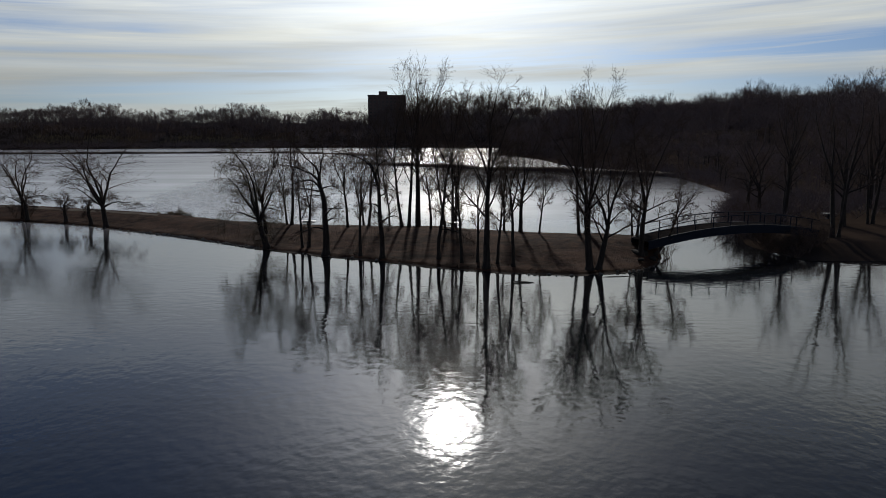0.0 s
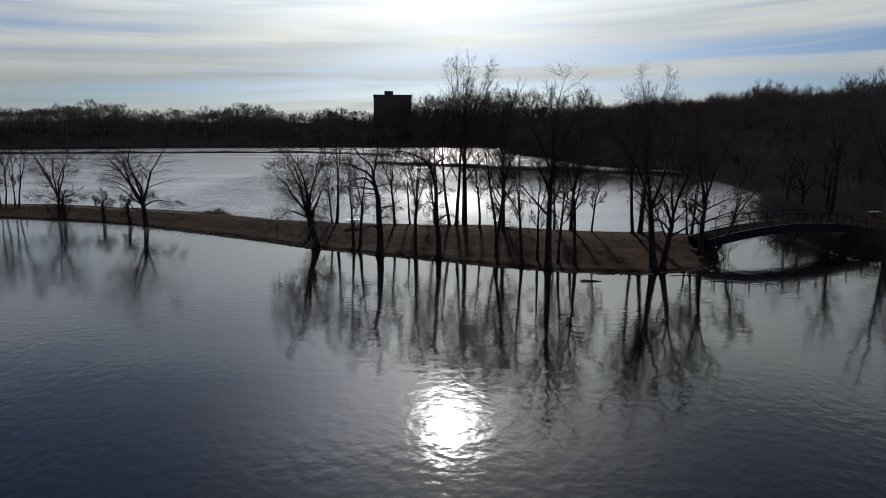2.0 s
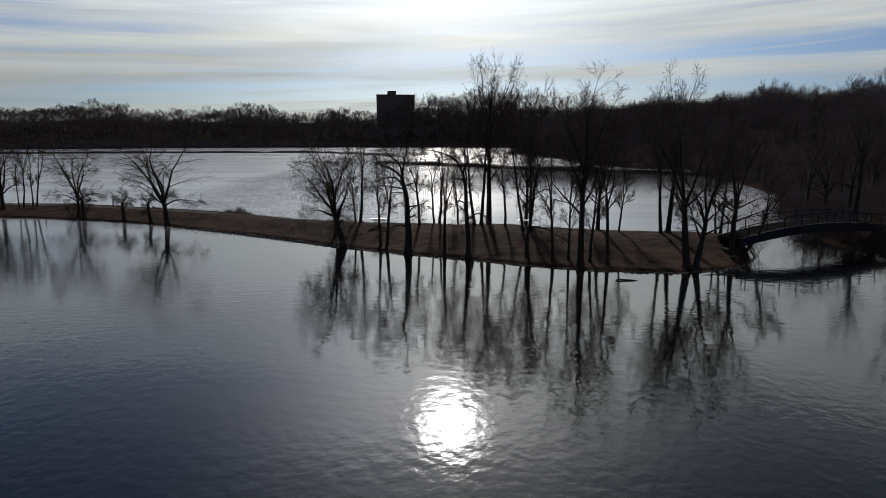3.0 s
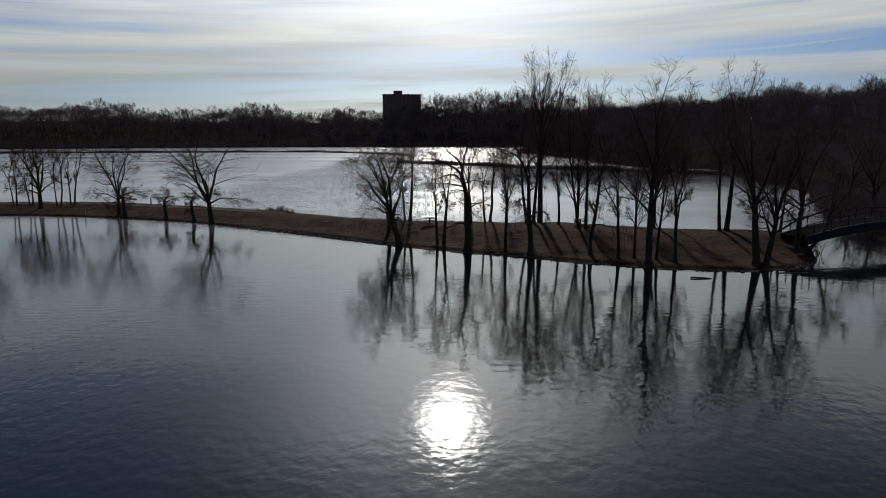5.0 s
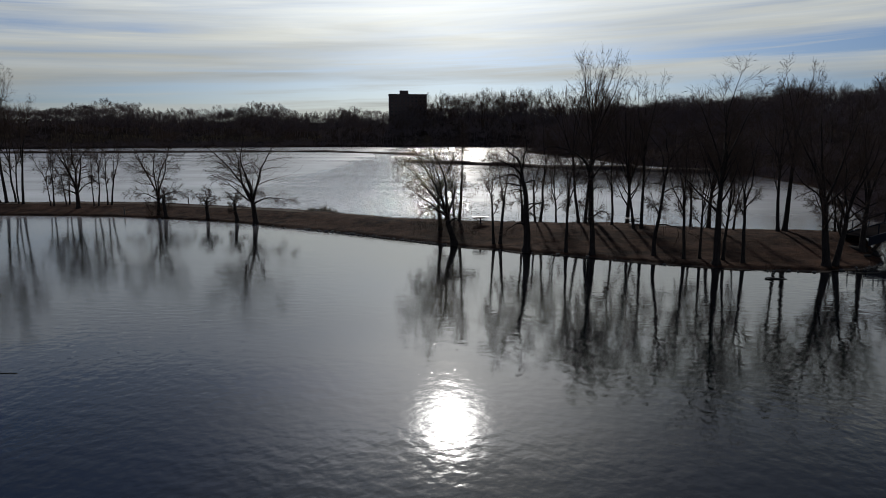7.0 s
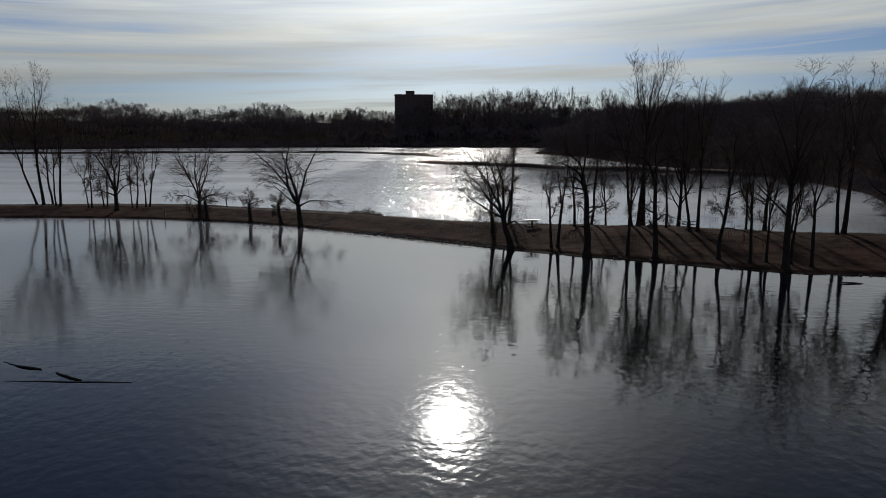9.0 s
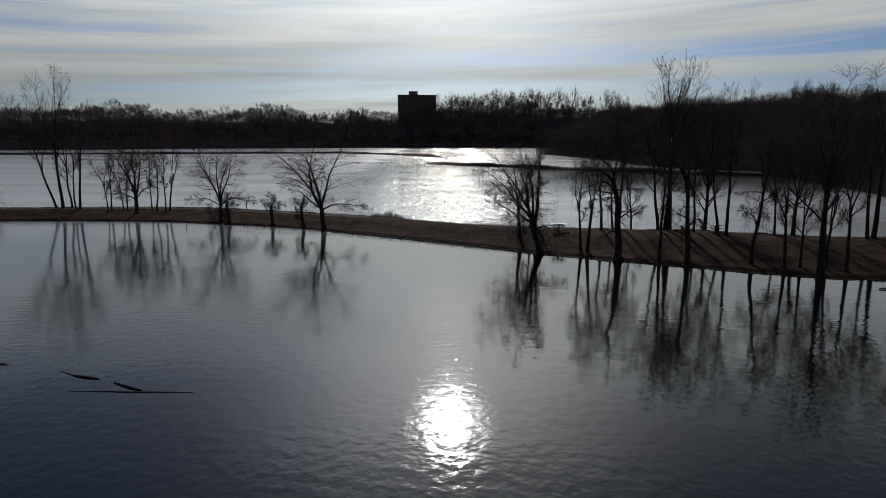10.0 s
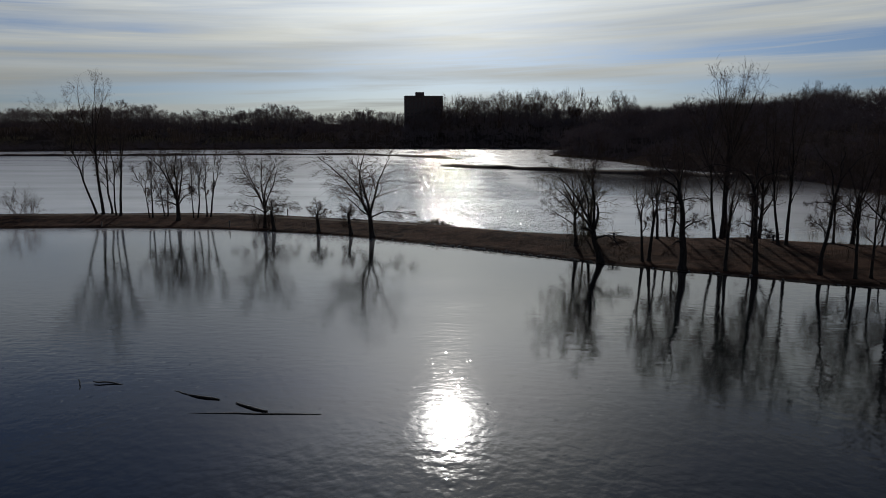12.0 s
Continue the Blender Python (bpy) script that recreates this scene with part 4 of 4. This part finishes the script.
WOOD_FORMS = [wood_form(500 + i, h, 8, 6, 4, (0.34, 0.28), 0.68, 0.6) for i, h in enumerate((14, 16, 18, 13, 17, 15))]
FAR_FORMS = [wood_form(530 + i, h, 7, 6, 5, (w + 0.04, 0.31), 0.66, 0.9) for i, (h, w) in enumerate(((14, 0.3), (16, 0.26), (19, 0.24), (13, 0.32), (17, 0.28), (15, 0.3)))]
SKY_FORMS = [wood_form(560 + i, h, 9, 6, 5, (w, c), m, 0.45) for i, (h, w, c, m) in enumerate(((17, 0.22, 0.32, 0.66), (19, 0.17, 0.36, 0.62), (20, 0.27, 0.30, 0.68), (16, 0.32, 0.33, 0.65)))]
PINE_FORMS = [wood_form(520 + i, h, conifer=True) for i, h in enumerate((13, 15))]
BRUSH_FORMS = [brush_form(540 + i) for i in range(4)]


def scatter(name, label, spots, mat, category):
    """spots: form, x, y, z, turn, size. All joined into one mesh."""
    out = []
    for form, x, y, z, turn, size in spots:
        c, s = math.cos(turn), math.sin(turn)
        m = np.array([[c, -s, 0], [s, c, 0], [0, 0, 1]]) * size
        out.append((form.reshape(-1, 3) @ m.T + np.array([x, y, z])))
    v = np.concatenate(out)
    f = np.arange(len(v)).reshape(-1, 3)
    return tagged(new(name, fast_mesh(name, v, f, mat, smooth=False)), label, category, kind="stuff")


def woods(count, x0, x1, y0, y1, d0, d1, seed, size=(0.8, 1.2)):
    rng = np.random.default_rng(seed)
    n = count * 16
    px, py = rng.uniform(x0, x1, n), rng.uniform(y0, y1, n)
    d = lake_distance(px, py)
    # only where the view opens: a wedge ahead of the flight
    ok = (d > d0) & (d < d1) & (np.abs(px + 18) < py * 0.80 + 25)
    px, py, d = px[ok][:count], py[ok][:count], d[ok][:count]
    pz = land_height(px, py)
    stand = 1.02 + 0.10 * np.sin(px / 23.0 + py / 41.0) + 0.08 * np.sin(px / 9.5 - py / 17.0) + 0.07 * np.sin(px / 61.0)
    stand = stand * np.where(px < -60, 0.86 + 0.08 * np.exp(-((px + 150) / 90.0) ** 2), np.where(px < -20, 1.0, 0.88))
    stand = np.where((px > 30) & (py > 115) & (py < 330), stand * (0.5 + 0.5 * ease(d, 15, 80)), stand)
    return px, py, pz, rng.uniform(0, 6.28, len(px)), rng.uniform(*size, len(px)) * stand, rng.integers(0, 100, len(px))


spots = []
for forms_used, args in ((FAR_FORMS, (950, -480, 420, 380, 720, 2, 60, 1, (0.7, 1.15))), (FAR_FORMS, (1500, -560, 420, 400, 800, 40, 150, 2, (0.7, 1.25))),
                         (FAR_FORMS, (450, -700, 600, 450, 1000, 130, 240, 3, (0.7, 1.25))), (WOOD_FORMS, (1300, 40, 330, 120, 460, 3, 110, 4, (0.6, 1.2))),
                         (FAR_FORMS, (550, 120, 500, 150, 560, 100, 230, 5, (0.7, 1.25))), (FAR_FORMS, (230, -70, 170, 600, 720, 20, 130, 6, (0.95, 1.3)))):
    for x, y, z, turn, size, pick in zip(*woods(*args)):
        # a strip of open rough grass lies behind the brushy north-west shore
        if not (x < -125 and y > 380 and float(lake_distance(x, y)) < 42):
            spots.append((forms_used[pick % 6], x, y, z, turn, size))
ridge = []
for x, y, z, turn, size, pick in [*zip(*woods(62, -40, 130, 600, 720, 40, 150, 8, (1.55, 2.05))), *zip(*woods(40, -420, -40, 520, 720, 60, 190, 9, (0.8, 1.1))),
                                  *zip(*woods(60, 90, 420, 300, 620, 90, 240, 10, (1.05, 1.5))), *zip(*woods(45, -110, -15, 600, 662, 18, 80, 13, (0.95, 1.2)))]:
    ridge.append((SKY_FORMS[pick % 4], x, y, z, turn, size))
# one broad old crown stands out on the eastern ridge
ridge.append((wood_form(570, 19, 12, 8, 6, (0.44, 0.36), 0.64, 0.45), 211.0, 476.0, float(land_height(211.0, 476.0)), 0.4, 1.32))
scatter("ridge_trees", "row of tall leafless trees standing against the sky", ridge, TWIG, "woods")
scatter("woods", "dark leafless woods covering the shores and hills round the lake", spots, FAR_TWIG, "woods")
spots = []
for args in ((130, -560, 300, 400, 900, 40, 200, 11), (60, 60, 420, 200, 560, 50, 200, 12)):
    for x, y, z, turn, size, pick in zip(*woods(*args)):
        spots.append((PINE_FORMS[pick % 2], x, y, z, turn, size))
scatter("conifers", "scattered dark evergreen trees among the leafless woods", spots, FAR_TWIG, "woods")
spots = []
for args in ((1150, -480, 420, 380, 720, 0.5, 30, 21), (1000, 36, 330, 95, 460, 0.5, 60, 22), (1000, -560, 420, 300, 800, 30, 200, 24, (1.6, 2.6)), (900, 34, 130, 88, 340, 0.5, 45, 26, (0.5, 1.0)), (600, -520, 150, 480, 800, 70, 200, 27, (2.0, 3.0)), (520, 33, 80, 80, 270, 0.1, 6, 28, (0.6, 1.2))):
    for x, y, z, turn, size, pick in zip(*woods(*args)):
        spots.append((BRUSH_FORMS[pick % 4], x, y, z, turn, size))
for x, y, z, turn, size, pick in zip(*woods(420, -480, -120, 380, 620, 1, 20, 25, (0.9, 1.3))):
    spots.append((BRUSH_FORMS[pick % 4], x, y, z, turn, size))
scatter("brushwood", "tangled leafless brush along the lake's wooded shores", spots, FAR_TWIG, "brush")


reed = np.random.default_rng(61)
rx_, ry_ = reed.uniform(-480, -120, 60000), reed.uniform(380, 640, 60000)
rd = lake_distance(rx_, ry_)
thick_reed = np.sin(rx_ / 17.0) + np.sin(rx_ / 7.3 + 1) + reed.normal(0, 0.5, len(rx_)) > -0.2
keep = (rd > 20) & (rd < 40) & thick_reed
rx_, ry_ = rx_[keep][:9000], ry_[keep][:9000]
rz_ = land_height(rx_, ry_)
stalks = np.stack([rx_, ry_, rz_ - 0.1, np.full(len(rx_), 0.22), rx_ + reed.normal(0, 0.4, len(rx_)), ry_ + reed.normal(0, 0.4, len(rx_)), rz_ + reed.uniform(1.2, 2.8, len(rx_)), np.full(len(rx_), 0.05)], axis=1)
tagged(new("tall_grass", fast_mesh("tall_grass", *sliver_arrays(stalks, 6), REED, smooth=False)), "strip of tall straw-coloured dead grass behind the far shore", "grass", kind="stuff")


# ---- the footbridge ----
def footbridge():
    root = new("footbridge")
    a, b = Vector((19.6, 67.0, 0)), Vector((40.4, 74.8, 0))
    length = (b - a).length
    root.matrix_world = Matrix.Translation(a) @ Matrix.Rotation(math.atan2(b.y - a.y, b.x - a.x), 4, "Z")
    n, half = 28, 1.3

    def top(u):
        return 2.0 + 1.05 * (1 - (2 * u - 1) ** 2)

    def under(u):
        return top(u) - 0.85

    for side in (-1, 1):
        bm = bmesh.new()
        for i in range(n):
            u0, u1 = i / n, (i + 1) / n
            y0, y1 = side * half, side * (half + 0.16)
            vs = [bm.verts.new(p) for p in ((u0 * length, y0, under(u0)), (u1 * length, y0, under(u1)), (u1 * length, y1, under(u1)), (u0 * length, y1, under(u0)),
                                             (u0 * length, y0, top(u0)), (u1 * length, y0, top(u1)), (u1 * length, y1, top(u1)), (u0 * length, y1, top(u0)))]
            for f in ((0, 1, 2, 3), (4, 7, 6, 5), (0, 4, 5, 1), (3, 2, 6, 7)):
                bm.faces.new([vs[k] for k in f])
            if i in (0, n - 1):
                bm.faces.new([vs[k] for k in ((0, 3, 7, 4) if i == 0 else (1, 5, 6, 2))])
        bmesh.ops.remove_doubles(bm, verts=bm.verts, dist=1e-4)
        bmesh.ops.recalc_face_normals(bm, faces=bm.faces)
        part("beam", bm, PAINTED, root, "curved blue-grey steel side beam")
        rows = []
        for i in range(n):
            u0, u1 = i / n, (i + 1) / n
            rows.append((u0 * length, side * (half + 0.08), top(u0) + 1.05, 0.045, u1 * length, side * (half + 0.08), top(u1) + 1.05, 0.045))
        rail = new("handrail", run_mesh("handrail", rows, 8, PAINTED))
        rail.parent = root
        post = None
        for i in range(10):
            u = (i + 0.5) / 10
            if post is None:
                bm = bmesh.new()
                add_box(bm, (-0.04, -0.04, -0.1), (0.04, 0.04, 1.05), 0.008)
                ob = part("post", bm, PAINTED, root)
                post = ob.data
            else:
                ob = new("post", post)
                ob.parent = root
            ob.location = (u * length, side * (half + 0.08), top(u))
    bm = bmesh.new()
    add_box(bm, (-0.085, -half, -0.06), (0.085, half, 0.0), 0.006)
    plank = part("plank", bm, DECK, root)
    count = int(length / 0.19)
    for i in range(count):
        u = (i + 0.5) / count
        ob = plank if i == 0 else new("plank", plank.data)
        ob.parent = root
        slope = math.atan2(top(u + 0.01) - top(u - 0.01), 0.02 * length)
        ob.location, ob.rotation_euler = (u * length, 0, top(u) - 0.06), (0, -slope, 0)
    rock = bmesh.new()
    bmesh.ops.create_icosphere(rock, subdivisions=2, radius=1.0)
    for v in rock.verts:
        v.co *= 1 + 0.28 * noise.noise(v.co * 1.3)
    boulder = None
    rnd = random.Random(9)
    for u, w in ((0.0, -1), (1.0, 1)):
        x = u * length
        bm = bmesh.new()
        add_box(bm, (min(x + w * 0.05, x + w * 1.3), -1.5, -1.0), (max(x + w * 0.05, x + w * 1.3), 1.5, 1.05), 0.12)
        part("abutment", bm, STONE, root, "dark stone abutment at the water")
        for k in range(12):
            if boulder is None:
                boulder = part("boulder", rock, STONE, root)
                ob = boulder
            else:
                ob = new("boulder", boulder.data)
                ob.parent = root
            f = rnd.random()
            ob.location = (x + w * rnd.uniform(-1.2, 2.4), rnd.uniform(-3.2, 3.2), 0.0)
            ob.location.z = max(0.0, 1.35 - 0.9 * max(0, -w * (ob.location.x - x)) - 0.55 * max(0, abs(ob.location.y) - 1.6)) * f
            k = rnd.uniform(0.2, 0.42)
            ob.scale = (k * rnd.uniform(0.9, 1.4), k, k * rnd.uniform(0.6, 0.9))
            ob.rotation_euler = (0, 0, rnd.uniform(0, 6.28))
    return tagged(root, "arched blue-grey footbridge with railings over a narrow channel", "bridge")


footbridge()


# ---- picnic tables ----
def picnic_table():
    root = new("picnic_table")
    for i in range(5):
        bm = bmesh.new()
        add_box(bm, (-0.92, -0.37 + i * 0.15, 0.71), (0.92, -0.37 + i * 0.15 + 0.138, 0.75), 0.006)
        part("tabletop_plank", bm, TABLETOP, root)
    for side in (-1, 1):
        for k in range(2):
            bm = bmesh.new()
            y = side * (0.62 + k * 0.12)
            add_box(bm, (-0.80, y - 0.055, 0.42), (0.80, y + 0.055, 0.455), 0.006)
            part("bench_plank", bm, BARK, root)
    for x in (-0.4, 0.4):
        bm = bmesh.new()
        add_box(bm, (x - 0.03, -0.78, 0.36), (x + 0.03, 0.78, 0.42), 0.005)
        part("bench_arm", bm, PAINTED, root)
    bm = bmesh.new()
    add_box(bm, (-0.09, -0.09, 0.0), (0.09, 0.09, 0.66), 0.02)
    part("pedestal", bm, PAINTED, root)
    bm = bmesh.new()
    add_box(bm, (-0.45, -0.04, 0.30), (0.45, 0.04, 0.36), 0.008)
    part("crossbar", bm, PAINTED, root)
    for x in (-0.5, 0.5):
        bm = bmesh.new()
        add_box(bm, (x - 0.03, -0.33, 0.66), (x + 0.03, 0.33, 0.71), 0.005)
        part("top_bearer", bm, PAINTED, root)
    bm = bmesh.new()
    add_box(bm, (-0.52, -0.03, 0.61), (0.52, 0.03, 0.66), 0.005)
    part("top_beam", bm, PAINTED, root)
    bm = bmesh.new()
    add_box(bm, (-0.3, -0.3, -0.04), (0.3, 0.3, 0.02), 0.01)
    part("base_plate", bm, PAINTED, root)
    return tagged(root, "pedestal picnic table with pale plank top and attached benches on grass", "table", "picnic tables")


table = picnic_table()
table.matrix_world = pose(-16.0, 80.2, float(bank_height(-16.0, 80.2)), 0, 0, 4)
copy_thing(table, pose(1.0, 77.6, float(bank_height(1.0, 77.6)), 0, 0, -3))
copy_thing(table, pose(50.2, 88.3, float(land_height(50.2, 88.3)), 0, 0, 12))


# ---- the tower block beyond the woods ----
def apartment_block():
    root = new("apartment_building")
    w, d, h, g = 36.0, 16.0, 34.0, 0.0
    root.matrix_world = pose(-54.5, 675.0, 13.5, 0, 0, 7)
    bm = bmesh.new()
    add_box(bm, (-w / 2, -d / 2, -4), (w / 2, d / 2, h), 0.05)
    part("wall", bm, BRICK, root)
    bm = bmesh.new()
    add_box(bm, (-w / 2 - 0.3, -d / 2 - 0.3, h + 0.004), (w / 2 + 0.3, d / 2 + 0.3, h + 0.7), 0.05)
    roof = part("roof", bm, CONCRETE, root)
    bm = bmesh.new()
    add_box(bm, (-7.5, -4, h + 0.704), (0.5, 4, h + 4.2), 0.05)
    part("penthouse", bm, BRICK, roof)
    pane = frame_mesh = None
    for storey in range(10):
        for c in range(9):
            x, z = -w / 2 + 2.4 + c * 3.9, 0.9 + storey * 3.3
            if pane is None:
                bm = bmesh.new()
                add_box(bm, (-0.85, -0.05, 0), (0.85, 0.05, 1.6))
                ob = part("window", bm, GLASS_DARK, root)
                pane = ob.data
                bm = bmesh.new()
                add_box(bm, (-1.0, -0.25, -0.14), (1.0, 0.06, -0.004))
                sill = part("sill", bm, CONCRETE, ob)
                frame_mesh = sill.data
            else:
                ob = new("window", pane)
                ob.parent = root
                sill = new("sill", frame_mesh)
                sill.parent = ob
            ob.location = (x, -d / 2 - 0.02, z)
    return tagged(root, "ten-storey dark brick apartment block rising above the woods", "building")


apartment_block()


# ---- driftwood, shrubs, post ----
def driftwood(points, r, seed, label="dark waterlogged branch floating in the lake"):
    rng = random.Random(seed)
    rows = []
    pts = [Vector(p) for p in points]
    n = 7
    line = []
    for i in range(n + 1):
        k = i / n * (len(pts) - 1)
        j = min(int(k), len(pts) - 2)
        p = pts[j].lerp(pts[j + 1], k - j) + Vector((rng.gauss(0, 0.02), rng.gauss(0, 0.03), rng.gauss(0, 0.008)))
        line.append(p)
    for i in range(n):
        f = lambda k: r * (0.45 + 0.55 * math.sin(math.pi * (0.15 + 0.7 * k / n)))
        rows.append((*line[i], f(i), *line[i + 1], f(i + 1)))
    ob = new("driftwood", run_mesh("driftwood", rows, 7, DRIFT))
    return tagged(ob, label, "driftwood", "floating driftwood")


for i, (pts, r) in enumerate([
    ([(-47.9, 34.15, 0.0), (-45.2, 34.1, 0.02), (-41.4, 34.0, 0.01)], 0.05),
    ([(-45.9, 35.35, 0.04), (-44.9, 34.75, 0.06), (-44.1, 34.3, 0.03)], 0.085),
    ([(-48.6, 36.45, 0.03), (-47.7, 36.1, 0.05), (-46.9, 35.85, 0.03)], 0.085),
    ([(-49.7, 37.1, 0.0), (-49.2, 36.85, 0.02), (-48.5, 36.4, 0.02)], 0.04),
    ([(-54.5, 38.15, 0.10), (-53.8, 38.15, 0.08), (-52.8, 38.0, 0.0)], 0.07),
    ([(-55.1, 38.0, -0.1), (-55.1, 38.0, 0.12), (-55.12, 38.0, 0.3)], 0.05),
    ([(5.9, 56.2, 0.06), (6.4, 56.15, 0.09), (7.6, 56.1, 0.0)], 0.12),
    ([(13.8, 58.3, 0.0), (15.0, 58.5, 0.04), (16.8, 58.6, 0.0)], 0.05)]):
    driftwood(pts, r * 0.6, 600 + i)


def shrub(x, y, size, seed, label, mat, name="shrub"):
    rng = random.Random(seed)
    root = new(name)
    root.location = (x, y, float(land_height(x, y) if x > 30 else bank_height(x, y)) - 0.05)
    for i in range(14):
        twigs = []
        a = rng.uniform(0, 6.28)
        d = Vector((math.cos(a), math.sin(a), 0)) * rng.uniform(0.1, 1.4) + Vector((0, 0, 1))
        d.normalize()
        rows, joints = path_of(rng, Vector((rng.gauss(0, 0.12), rng.gauss(0, 0.12), -0.05)) * size, d, size * rng.uniform(0.6, 0.95), 0.03, 0.01, 5, 0.12, 0.02)
        for k in range(10):
            p, pd, pr = joints[rng.randrange(1, 5)]
            rows2, j2 = path_of(rng, p, side_way(rng, pd, radians(rng.uniform(20, 60)), rng.uniform(0, 6.28)), size * rng.uniform(0.2, 0.4), 0.012, 0.006, 3, 0.15, 0.03)
            twigs += rows2
            for c in range(4):
                p2, pd2, _ = j2[rng.randrange(3)]
                e = p2 + side_way(rng, pd2, radians(rng.uniform(20, 60)), rng.uniform(0, 6.28)) * size * rng.uniform(0.08, 0.2)
                twigs.append((*p2, 0.007, *e, 0.004))
        ob = new("stem", tubes("stem", [(rows, 4), (twigs, 2)], mat))
        ob.parent = root
    return tagged(root, label, "shrub", "shrubs on the bank")


for i, (x, y, size) in enumerate([(-36.4, 94.3, 1.15), (-37.1, 94.6, 1.0), (-37.9, 95.1, 0.9), (-35.6, 93.7, 1.0), (-38.7, 95.5, 0.8), (-34.9, 93.2, 0.7), (-40.3, 96.3, 0.5), (-32.5, 91.5, 0.5), (-29.5, 89.0, 0.5)]):
    shrub(x, y, size, 700 + i, "low brown dead shrub at the back of the bank", REED)
for i, (x, y, size) in enumerate([(-99.9, 105.8, 4.2), (-98.2, 105.9, 3.0), (-61.2, 97.4, 2.6), (-59.9, 97.7, 2.2), (22.6, 67.6, 2.2)]):
    shrub(x, y, size, 720 + i, "rounded leafless shrub on the edge of the bank", TWIG)

bm = bmesh.new()
add_box(bm, (-0.08, -0.08, -0.4), (0.08, 0.08, 1.15), 0.02)
post = part("post", bm, PLANK, None)
post.location = (-58.8, 104.6, float(bank_height(-58.8, 104.6)))
tagged(post, "short weathered wooden post beside the bank path", "post", "posts on the bank")
for x, y, k in ((-65.6, 98.2, 0.85), (-84.3, 99.6, 0.6)):
    copy_thing(post, pose(x, y, float(bank_height(x, y)), 0, 2, 15) @ Matrix.Diagonal((1, 1, k, 1)))

for i, (x, y, size) in enumerate([(35.6, 70.4, 1.9), (37.0, 68.6, 1.8), (35.0, 74.6, 2.4), (36.2, 72.0, 1.5), (36.0, 76.4, 2.6), (38.6, 69.6, 1.6), (34.2, 70.6, 1.7), (36.6, 70.2, 2.1), (34.8, 72.4, 2.2), (37.6, 71.4, 2.3), (35.6, 67.6, 1.4), (39.8, 71.0, 2.0), (33.6, 77.6, 2.2), (37.2, 79.0, 3.0), (38.4, 84.0, 3.4), (40.6, 88.6, 3.6), (40.0, 93.5, 3.8)]):
    shrub(x, y, size, 760 + i, "dense dark leafless shrub beside the end of the footbridge", TWIG)

# low jetty along the far shore
jetty = new("jetty")
bm = bmesh.new()
add_box(bm, (-104, 571.2, 0.75), (20, 572.8, 0.95), 0.02)
part("deck", bm, DECK, jetty)
bm = bmesh.new()
add_box(bm, (-0.22, -0.22, -1.0), (0.22, 0.22, 1.7), 0.03)
first = part("post", bm, DECK, jetty)
for i in range(31):
    ob = first if i == 0 else new("post", first.data)
    ob.parent = jetty
    ob.location = (-104 + i * 4.1, 571.0, 0)
tagged(jetty, "long low dark jetty on posts along the far shore", "jetty")

# tufts of dead grass on the bank, thickest along its edges
tuft = np.random.default_rng(44)
tx = tuft.uniform(-115, 21, 9000)
ta, tc = near_y(tx), crest_y(tx)
k = tuft.random(len(tx))
ty = np.where(k < 0.25, ta + 0.25 + tuft.exponential(0.5, len(tx)), tc + tuft.normal(0.2, 0.8, len(tx)))
tz = bank_height(tx, ty)
clump = 0.5 + 0.5 * np.sin(tx * 1.7 + 2 * np.sin(ty * 0.9)) * np.sin(ty * 1.3 + np.sin(tx * 0.6))
tall_g = (0.06 + 0.16 * clump * tuft.random(len(tx))) * np.where(k < 0.25, 0.7, 0.7)
blades = np.stack([tx, ty, tz - 0.03, np.full(len(tx), 0.03), tx + tuft.normal(0, 0.06, len(tx)), ty + tuft.normal(0, 0.06, len(tx)), tz + tall_g, np.full(len(tx), 0.008)], axis=1)
tufts = new("grass_tufts", fast_mesh("grass_tufts", *sliver_arrays(blades, 5), GRASS, smooth=False))
tagged(tufts, "short tufts of dead brown grass over the bank", "grass", kind="stuff")

# stones along the near shore
rng = random.Random(31)
rows_v, rows_f = [], []
ico = bmesh.new()
bmesh.ops.create_icosphere(ico, subdivisions=1, radius=1.0)
ico_v = np.array([tuple(v.co) for v in ico.verts])
ico_f = np.array([[v.index for v in f.verts] for f in ico.faces])
ico.free()
for i in range(900):
    x = rng.uniform(-60, 21.5)
    if rng.random() > 0.06 + 0.7 * (-38 < x < -20) + 0.3 * (x > 14):
        continue
    y = float(near_y(x)) + rng.gauss(0.0, 0.18)
    s = rng.uniform(0.05, 0.15)
    k = np.array([s * rng.uniform(0.8, 1.6), s * rng.uniform(0.8, 1.4), s * rng.uniform(0.5, 0.9)])
    jit = 1 + np.array([[rng.gauss(0, 0.12)] for _ in ico_v])
    rows_f.append(ico_f + len(rows_v) * len(ico_v))
    rows_v.append(ico_v * jit * k + np.array([x, y, 0.05 + 0.3 * max(0, y - float(near_y(x)))]))
stones = new("shore_stones", fast_mesh("shore_stones", np.concatenate(rows_v), np.concatenate(rows_f), CONCRETE, smooth=False))
tagged(stones, "small grey stones strewn along the bank's waterline", "stones", kind="stuff")
